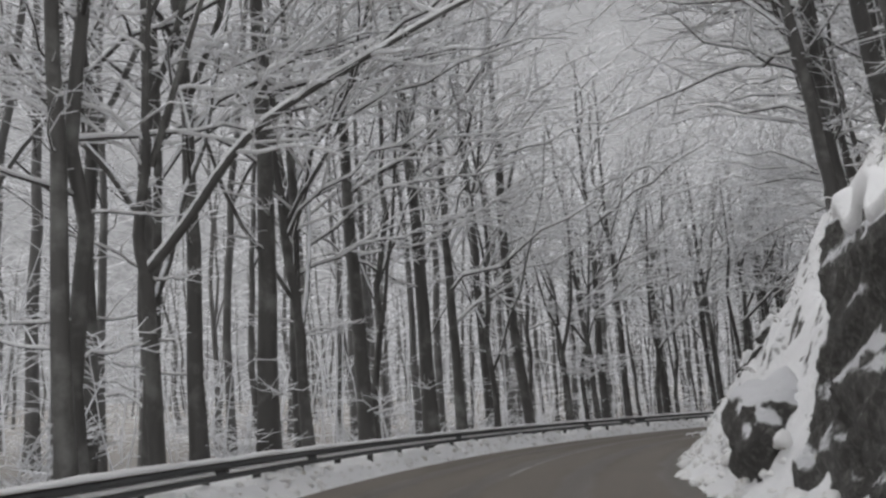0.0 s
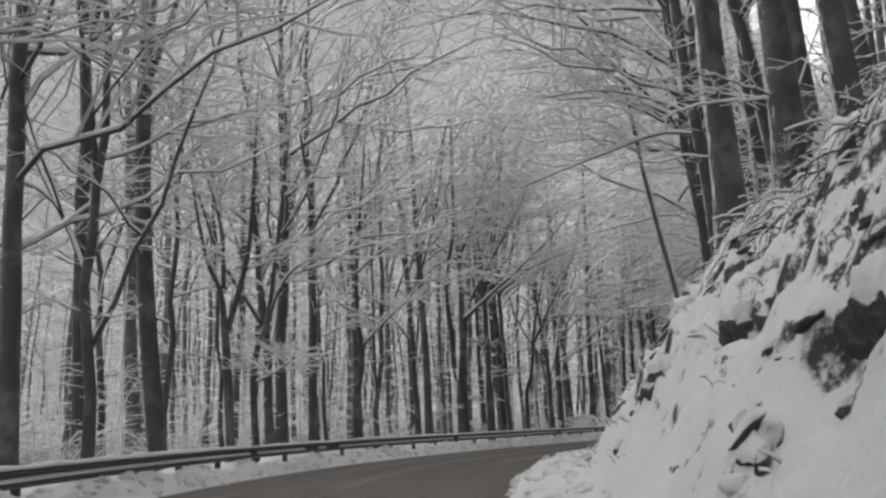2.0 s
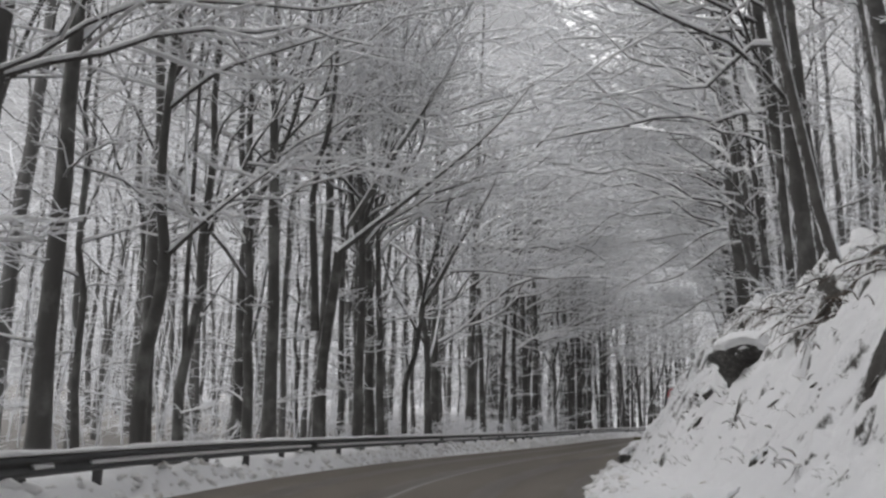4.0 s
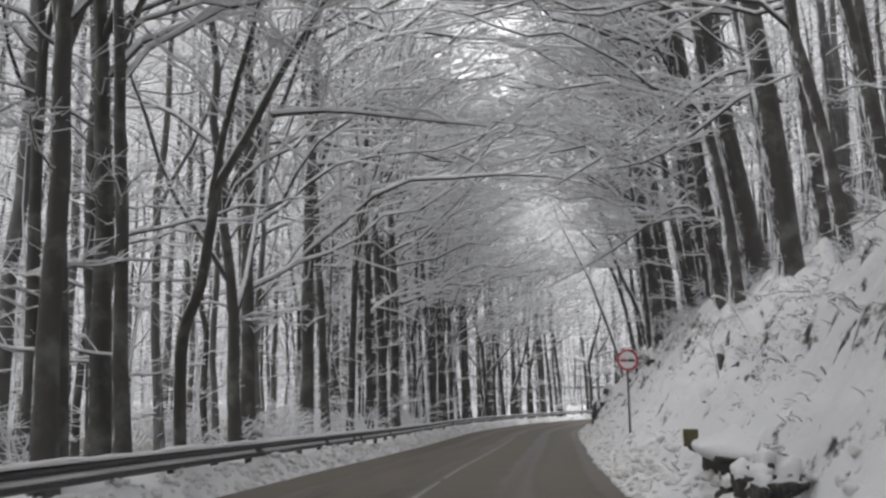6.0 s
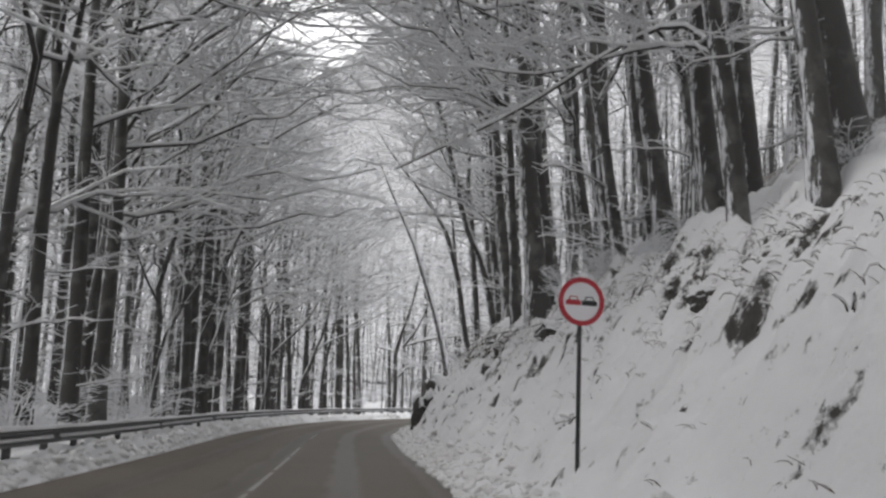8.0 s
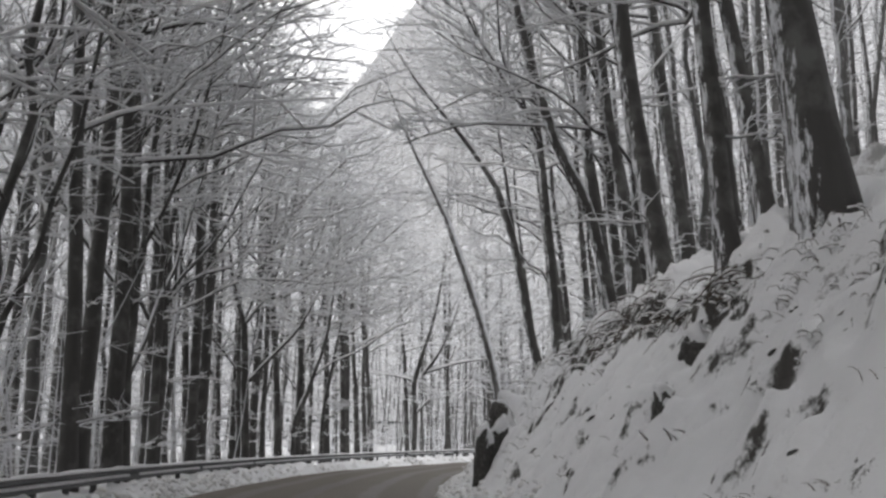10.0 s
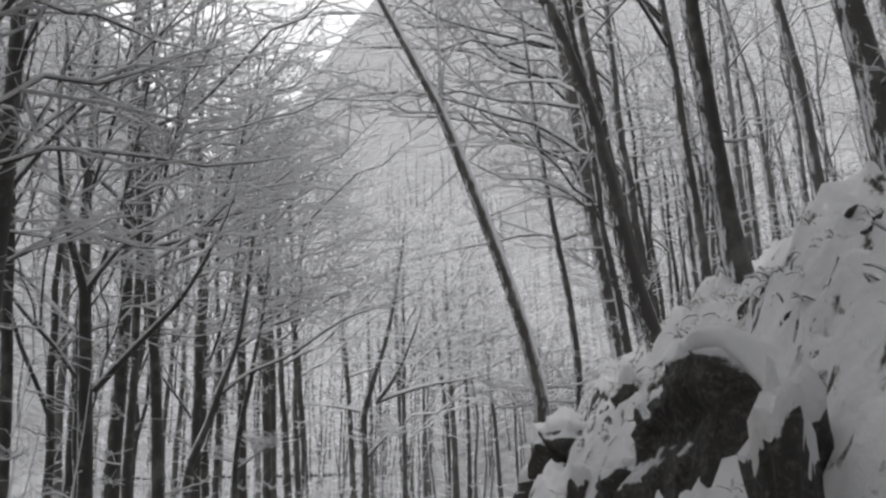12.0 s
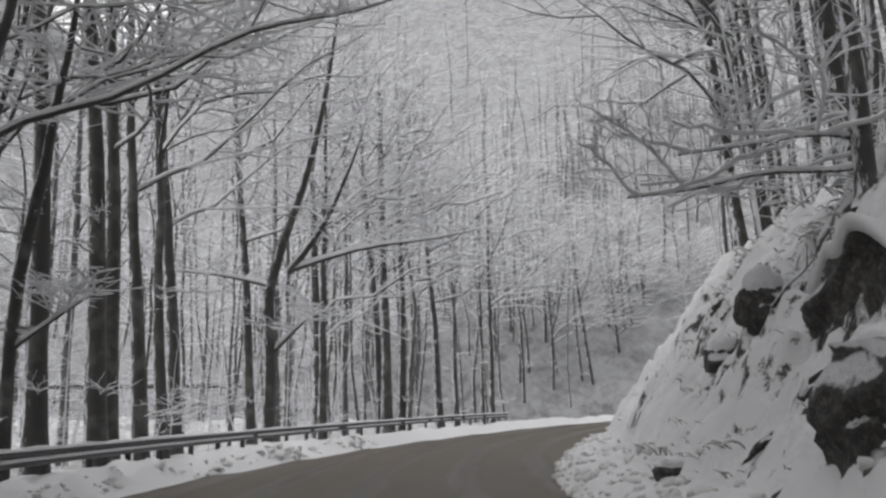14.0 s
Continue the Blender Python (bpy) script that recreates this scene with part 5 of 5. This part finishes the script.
def no_overtaking_sign():
    s, u, r = 76.4, 4.4, 0.32
    x, y = (float(q) for q in plan(s, u))
    zr, ground = float(road_z(s)), float(ground_z(s, u))
    sign = tagged(new("road_sign"), "round white no-overtaking sign with a red rim on a dark pole", "road sign")
    sign.matrix_world = pose(x, y, zr + 2.82, 0, 0, heading(s) - 90 + 180 + 8)

    def disc(ra, y0, y1, seg=40, inner=0.0):
        bm = bmesh.new()
        rings = []
        for yy in (y0, y1):
            for rr in ((ra, inner) if inner else (ra,)):
                rings.append([bm.verts.new((rr * math.cos(a), yy, rr * math.sin(a))) for a in (2 * math.pi * k / seg for k in range(seg))])
        if inner:
            o0, i0, o1, i1 = rings
            for k in range(seg):
                j = (k + 1) % seg
                for a, b in ((o0, i0), (i0, i1), (i1, o1), (o1, o0)):
                    bm.faces.new((a[k], a[j], b[j], b[k]))
        else:
            bm.faces.new(rings[0])
            bm.faces.new(list(reversed(rings[1])))
            for k in range(seg):
                j = (k + 1) % seg
                bm.faces.new((rings[0][j], rings[0][k], rings[1][k], rings[1][j]))
        bmesh.ops.recalc_face_normals(bm, faces=bm.faces)
        return bm

    part("plate", disc(r, -0.012, 0.012), SIGNWHITE, sign, "white sign plate")
    part("rim", disc(r + 0.002, 0.010, 0.018, inner=r * 0.80), SIGNRED, sign, "red rim")
    for sx, mat, nm in ((1, SIGNRED, "red car shape"), (-1, SIGNBLACK, "black car shape")):
        bm = bmesh.new()
        k = 1.12
        outline = [(-0.095, -0.04), (0.095, -0.04), (0.095, 0.005), (0.06, 0.015), (0.045, 0.055), (-0.045, 0.055), (-0.06, 0.015), (-0.095, 0.005)]
        for yy, flip in ((0.013, False), (0.017, True)):
            vs = [bm.verts.new((0.112 * sx + a * k, yy, b * 1.25)) for a, b in outline]
            bm.faces.new(vs if not flip else list(reversed(vs)))
        bmesh.ops.recalc_face_normals(bm, faces=bm.faces)
        car = part("car_shape", bm, mat, sign, nm)
        bm = bmesh.new()
        vs = [bm.verts.new((0.112 * sx + a * k, 0.019, b * 1.25)) for a, b in ((-0.045, 0.014), (0.045, 0.014), (0.034, 0.045), (-0.034, 0.045))]
        bm.faces.new(vs)
        part("window_shape", bm, SIGNWHITE, car)
    bm = bmesh.new()
    low = ground - zr - 2.82 - 0.4
    bmesh.ops.create_cone(bm, cap_ends=True, segments=14, radius1=0.03, radius2=0.03, depth=0.25 - low, matrix=Matrix.Translation((0, -0.045, (0.25 + low) / 2)))
    part("pole", bm, SIGNBLACK, sign, "dark steel pole", smooth=True)
    for h in (0.15, -0.15):
        bm = bmesh.new()
        bmesh.ops.create_cube(bm, size=1, matrix=Matrix.Translation((0, -0.03, h)) @ Matrix.Diagonal((0.14, 0.045, 0.03, 1)))
        part("clamp", bm, POSTSTEEL, sign)


no_overtaking_sign()


def undergrowth():
    """Withered stalks and thin roots that show through the snow of the bank."""
    rng = random.Random(21)
    g, w = Geo(), Geo()
    for i in range(620):
        s = rng.choice((rng.uniform(16, 40), rng.uniform(40, 62), rng.uniform(62, 100), rng.uniform(100, 135)))
        foot, k, crest = (float(q) for q in cut_bank(s))
        u = foot + rng.uniform(-0.1, crest / k + 0.8)
        x, y = (float(q) for q in plan(s, u))
        z = float(ground_z(s, u))
        down = math.radians(heading(s) + 90)
        thick = rng.random() < 0.25
        for j in range(rng.randint(2, 7)):
            a = math.degrees(down) + rng.gauss(0, 35)
            p, _ = wander(rng, (x + rng.gauss(0, 0.14), y + rng.gauss(0, 0.14), z - 0.02), a, rng.uniform(25, 75), rng.uniform(-25, 35), rng.uniform(0.05, 0.2) * (1.4 if thick else 1), 4, 11)
            g.tube(p, np.linspace(0.009 if thick else 0.0055, 0.002, 4), 3)
            if thick:
                snow_on(w, p, np.full(4, 0.006), 3)
    thing = tagged(new("undergrowth"), "withered brown stalks and roots poking through the snow", "undergrowth", kind="stuff")
    g.build("stalks", TUFT, thing)
    w.build("snow_load", CLING, thing)


def crest_brush():
    """Arching dead grass and thin stems along the upper edge of the bank, some bent under snow."""
    rng = random.Random(23)
    g, w, roots = Geo(), Geo(), []
    for s0, s1, lo, hi, count in ((14, 36, 0.55, 1.05, 170), (36, 60, 0.7, 1.08, 150), (62, 92, 0.45, 1.05, 300), (92, 106, 0.75, 1.05, 60), (108, 134, 0.7, 1.05, 130)):
        for i in range(count):
            s = rng.uniform(s0, s1)
            foot, k, crest = (float(q) for q in cut_bank(s))
            u = foot + crest / k * (lo + (hi - lo) * rng.random() ** 0.6)
            for j in range(rng.randint(3, 7)):
                roots.append((s + rng.gauss(0, 0.16), u + rng.gauss(0, 0.08), heading(s) + 90))
    S, U, down = np.array(roots).T
    X, Y = plan(S, U)
    for x, y, z, d in zip(X.tolist(), Y.tolist(), (ground_z(S, U) - 0.02).tolist(), down.tolist()):
        p, _ = wander(rng, (x, y, z), d + rng.gauss(0, 45), rng.uniform(15, 75), rng.uniform(-70, 0), rng.uniform(0.06, 0.26) * (1.7 if rng.random() < 0.15 else 1), 4, 14)
        r = rng.uniform(0.003, 0.007)
        g.tube(p, np.linspace(r, 0.002, 4), 3)
        if rng.random() < 0.45:
            snow_on(w, p[1:4], np.full(3, 0.006), 3)
    thing = tagged(new("crest_brush"), "dead grass and thin stems arching from the snowy bank", "undergrowth", kind="stuff")
    g.build("stalks", TUFT, thing)
    w.build("snow_load", CLING, thing)


def bare_patches():
    """Small dark stones and streaks of earth where the snow has slid off."""
    rng = random.Random(31)
    g = Geo()
    v0, f0 = BLOB3
    shapes = [crag(v0, 700 + i, 0.9) for i in range(16)]
    bands = ((17, 36, 46, 1.25), (36, 56, 20, 1.0), (60, 90, 16, 0.55), (90, 108, 5, 0.8), (108, 132, 26, 1.1))
    for s0, s1, clusters, size in bands:
        for c in range(clusters):
            sc = rng.uniform(s0, s1)
            foot, k, crest = (float(q) for q in cut_bank(sc))
            uc = foot + crest / k * (1.05 * rng.random() ** 0.6)
            for j in range(rng.randint(2, 7)):
                s, u = sc + rng.gauss(0, 0.35), uc + rng.gauss(0, 0.22)
                x, y = (float(q) for q in plan(s, u))
                z = float(ground_z(s, u)) - 0.03
                r = rng.uniform(0.03, 0.085) * size
                v = shapes[rng.randrange(16)] * np.array((r * rng.uniform(0.6, 1.5), r * rng.uniform(0.8, 1.2), r * rng.uniform(0.9, 2.4)))
                tip = rng.uniform(-0.7, 0.7)
                v = np.stack([v[:, 0] + tip * v[:, 2], v[:, 1] - 0.7 * v[:, 2], v[:, 2]], 1)
                a = math.radians(heading(s))
                g.add(np.stack([v[:, 0] * math.cos(a) - v[:, 1] * math.sin(a) + x, v[:, 0] * math.sin(a) + v[:, 1] * math.cos(a) + y, v[:, 2] + z], 1), f0)
    ob = g.build("bank_stones", ROCK, smooth=True)
    tagged(ob, "small dark stones and earth showing through bank snow", "stones", kind="stuff")


def snow_clods():
    """Lumps of ploughed snow along both edges of the asphalt."""
    rng = random.Random(41)
    g = Geo()
    v0, f0 = BLOB1
    shapes = [crag(v0, 900 + i, 0.7) for i in range(12)]
    small = [crag(BLOB0[0], 950 + i, 0.5) for i in range(12)]
    spots = []
    for i in range(5200):
        s = rng.uniform(6, 150) if i % 3 else rng.uniform(56, 116)
        spots.append((s, i % 5 < 3, rng.random() ** 1.3, abs(rng.gauss(0, 0.32))))
    S, right, w, off = (np.array(q) for q in zip(*spots))
    e = right_edge(S)
    U = np.where(right, e - 0.06 + (np.maximum(cut_bank(S)[0] - e, 0.5) + 0.25) * w, left_edge(S) - off + 0.05)
    X, Y = plan(S, U)
    Z = np.maximum(ground_z(S, U), road_z(S) - 0.02)
    for i, (x, y, z) in enumerate(zip(X, Y, Z)):
        r = rng.uniform(0.03, 0.075) * (1 + 1.3 * rng.random() ** 3)
        base, faces = (shapes[i % 12], f0) if r > 0.07 else (small[i % 12], BLOB0[1])
        v = base * r * np.array((1.3, 1.1, 0.8))
        a = rng.uniform(0, 6.28)
        g.add(np.stack([v[:, 0] * math.cos(a) - v[:, 1] * math.sin(a) + x, v[:, 0] * math.sin(a) + v[:, 1] * math.cos(a) + y, v[:, 2] + z], 1), faces)
    tagged(g.build("snow_clods", SLUSH), "lumps of grey ploughed snow along the asphalt", "snow lumps", kind="stuff")


def fallen_branches():
    rng = random.Random(51)
    for s, u, length, az, el in ((69.9, 7.0, 2.2, -60, -38), (66.0, 7.2, 1.6, 40, 5), (64.5, 8.0, 2.4, 10, 8), (72.5, 7.0, 1.2, -80, -35), (70.5, 9.0, 2.6, 20, 12),
                                 (128.5, 6.8, 1.5, 200, 35), (60.5, 7.4, 1.8, 30, -4), (98.0, 5.2, 0.9, -85, -50), (36.0, 7.5, 1.6, 15, 20), (86.0, 6.5, 1.4, 60, -10)):
        x, y = (float(q) for q in plan(s, u))
        p, _ = wander(rng, (x, y, float(ground_z(s, u)) + 0.06), heading(s) + az, el, el - 8, length, 7, 8)
        ss = [along(q[0], q[1]) for q in p]
        p[:, 2] = np.maximum(p[:, 2], [float(ground_z(a, b)) + 0.03 for a, b in ss])
        ob = tagged(new("fallen_branch"), "thin dark fallen branch lying on the snow", "branch", "fallen branches")
        g, t = Geo(), Geo()
        g.tube(p, np.linspace(0.022, 0.008, 7), 6)
        g.build("stick", LIMB, ob)
        for j in range(3):
            q, _ = wander(rng, at_line(p, rng.uniform(0.4, 0.95)), heading(s) + az + rng.uniform(-50, 50), el + 15, el, length * 0.25, 4, 10)
            t.tube(q, np.linspace(0.009, 0.004, 4), 4)
        tagged(t.build("twig_spray", LIMB, ob), kind="stuff")


def bent_stems():
    """Two dark sticks, shaped to fit the camera's view, that stand bent out of the bank's snow."""
    for s, u, r, line in ((64.95, 5.81, 0.016, [(0, 0, -0.2), (-0.02, 0.14, 0.42), (-0.05, 0.31, 0.86), (-0.08, 0.5, 1.15), (-0.11, 0.67, 1.27), (-0.13, 0.8, 1.26)]),
                          (66.8, 5.43, 0.022, [(0, 0, -0.2), (-0.01, 0.04, 0.39), (-0.04, 0.15, 0.73), (-0.01, 0.05, 0.98), (0.02, -0.09, 1.17)])):
        x, y = (float(q) for q in plan(s, u))
        ob = tagged(new("bent_sapling"), "thin dark stick arched over the snowy bank", "sapling", "fallen branches")
        ob.location = (x, y, float(ground_z(s, u)))
        p = np.array(line, float)
        k = np.linspace(0, len(p) - 1, 14)
        q = np.stack([np.interp(k, np.arange(len(p)), p[:, i]) for i in range(3)], 1)
        q[1:-1] = 0.25 * q[:-2] + 0.5 * q[1:-1] + 0.25 * q[2:]
        g, w = Geo(), Geo()
        g.tube(q, np.linspace(r, r * 0.5, 14), 6)
        g.build("stem", LIMB, ob)
        snow_on(w, q[6:], np.full(8, r * 0.5), 4)
        w.build("snow_load", CLING, ob, "strip of snow on the bent stem")


def hanging_roots(s0, s1, seed, label):
    rng = random.Random(seed)
    ob = tagged(new("exposed_roots"), label, "roots")
    g, w = Geo(), Geo()
    for i in range(int((s1 - s0) * 11)):
        s = rng.uniform(s0, s1)
        foot, k, crest = (float(q) for q in cut_bank(s))
        u = foot + crest / k * rng.uniform(0.78, 1.0)
        x, y = (float(q) for q in plan(s, u))
        down = heading(s) + 90 + rng.gauss(0, 30)
        p, _ = wander(rng, (x, y, float(ground_z(s, u)) + 0.05), down, rng.uniform(-15, 15), rng.uniform(-85, -50), rng.uniform(0.25, 0.9), 6, 16)
        r = rng.uniform(0.005, 0.017)
        g.tube(p, np.linspace(r, 0.004, 6), 4)
        if rng.random() < 0.5:
            snow_on(w, p[:4], np.linspace(r, 0.008, 4), 4)
    tagged(g.build("rootwork", TUFT, ob), kind="stuff")
    tagged(w.build("snow_load", CLING, ob, "snow on the roots"), kind="stuff")


def shrub(seed):
    rng = random.Random(seed)
    twig, snow = Geo(), Geo()
    for i in range(9):
        grow_limb(rng, twig, twig, snow, (rng.uniform(-0.3, 0.3), rng.uniform(-0.3, 0.3), -0.15), rng.uniform(0, 360), rng.uniform(45, 85), rng.uniform(1.0, 2.4), 0.018, 8, 4)
    ob = tagged(new("shrub"), "leafless shrub loaded with snow behind the rail", "shrub", "snowy shrubs")
    tagged(twig.build("branchwork", TWIG, ob), kind="stuff")
    tagged(snow.build("snow_load", CLING, ob, "snow on the branches"), kind="stuff")
    return ob


def shrubs():
    rng = random.Random(61)
    kinds = [shrub(400 + i) for i in range(3)]
    for i in range(34):
        s, u = (rng.uniform(60, 98), -rng.uniform(4.9, 8.5)) if i < 22 else (rng.uniform(8, 60), -rng.uniform(5.5, 11))
        x, y = (float(q) for q in plan(s, u))
        copy_thing(kinds[i % 3], pose(x, y, float(ground_z(s, u)), 0, 0, rng.uniform(0, 360)) @ Matrix.Scale(rng.uniform(0.6, 1.1), 4))
    for i in range(30):
        s = rng.uniform(60, 106) if i < 22 else rng.uniform(20, 58)
        foot, k, crest = (float(q) for q in cut_bank(s))
        u = foot + crest / k + rng.uniform(0.0, 1.6)
        x, y = (float(q) for q in plan(s, u))
        ob = copy_thing(kinds[i % 3], pose(x, y, float(ground_z(s, u)), 0, 0, rng.uniform(0, 360)) @ Matrix.Scale(rng.uniform(0.3, 0.6), 4))
        tagged(ob, "low leafless shrub bent under snow on the bank")
    for k in kinds:
        for c in list(k.children):
            bpy.data.objects.remove(c)
        bpy.data.objects.remove(k)


def far_rail():
    """The guard rail of a farther bend, across the clearing."""
    ob = tagged(new("far_guard_rail"), "thin dark guard rail of a farther road across the clearing", "guard rail", kind="structure")
    a, b, z = np.array((116.0, 152.0)), np.array((156.0, 104.0)), 4.1
    n = 30
    pts = [a + (b - a) * i / n for i in range(n + 1)]
    g = Geo()
    g.tube(np.array([(p[0], p[1], z) for p in pts]), np.full(n + 1, 0.16), 4)
    g.build("beam", STEEL, ob)
    for p in pts[::2]:
        g = Geo()
        g.tube(np.array([(p[0], p[1], z - 2.5), (p[0], p[1], z)]), np.array((0.06, 0.06)), 4)
        g.build("post", POSTSTEEL, ob)


undergrowth()
crest_brush()
bare_patches()
snow_clods()
fallen_branches()
bent_stems()
hanging_roots(93, 104, 71, "tangled roots hanging from the bank's snowy crest")
hanging_roots(22, 34, 73, "roots and withered stalks hanging from the bank")
hanging_roots(44, 52, 75, "roots hanging under a snowy ledge")
shrubs()
far_rail()
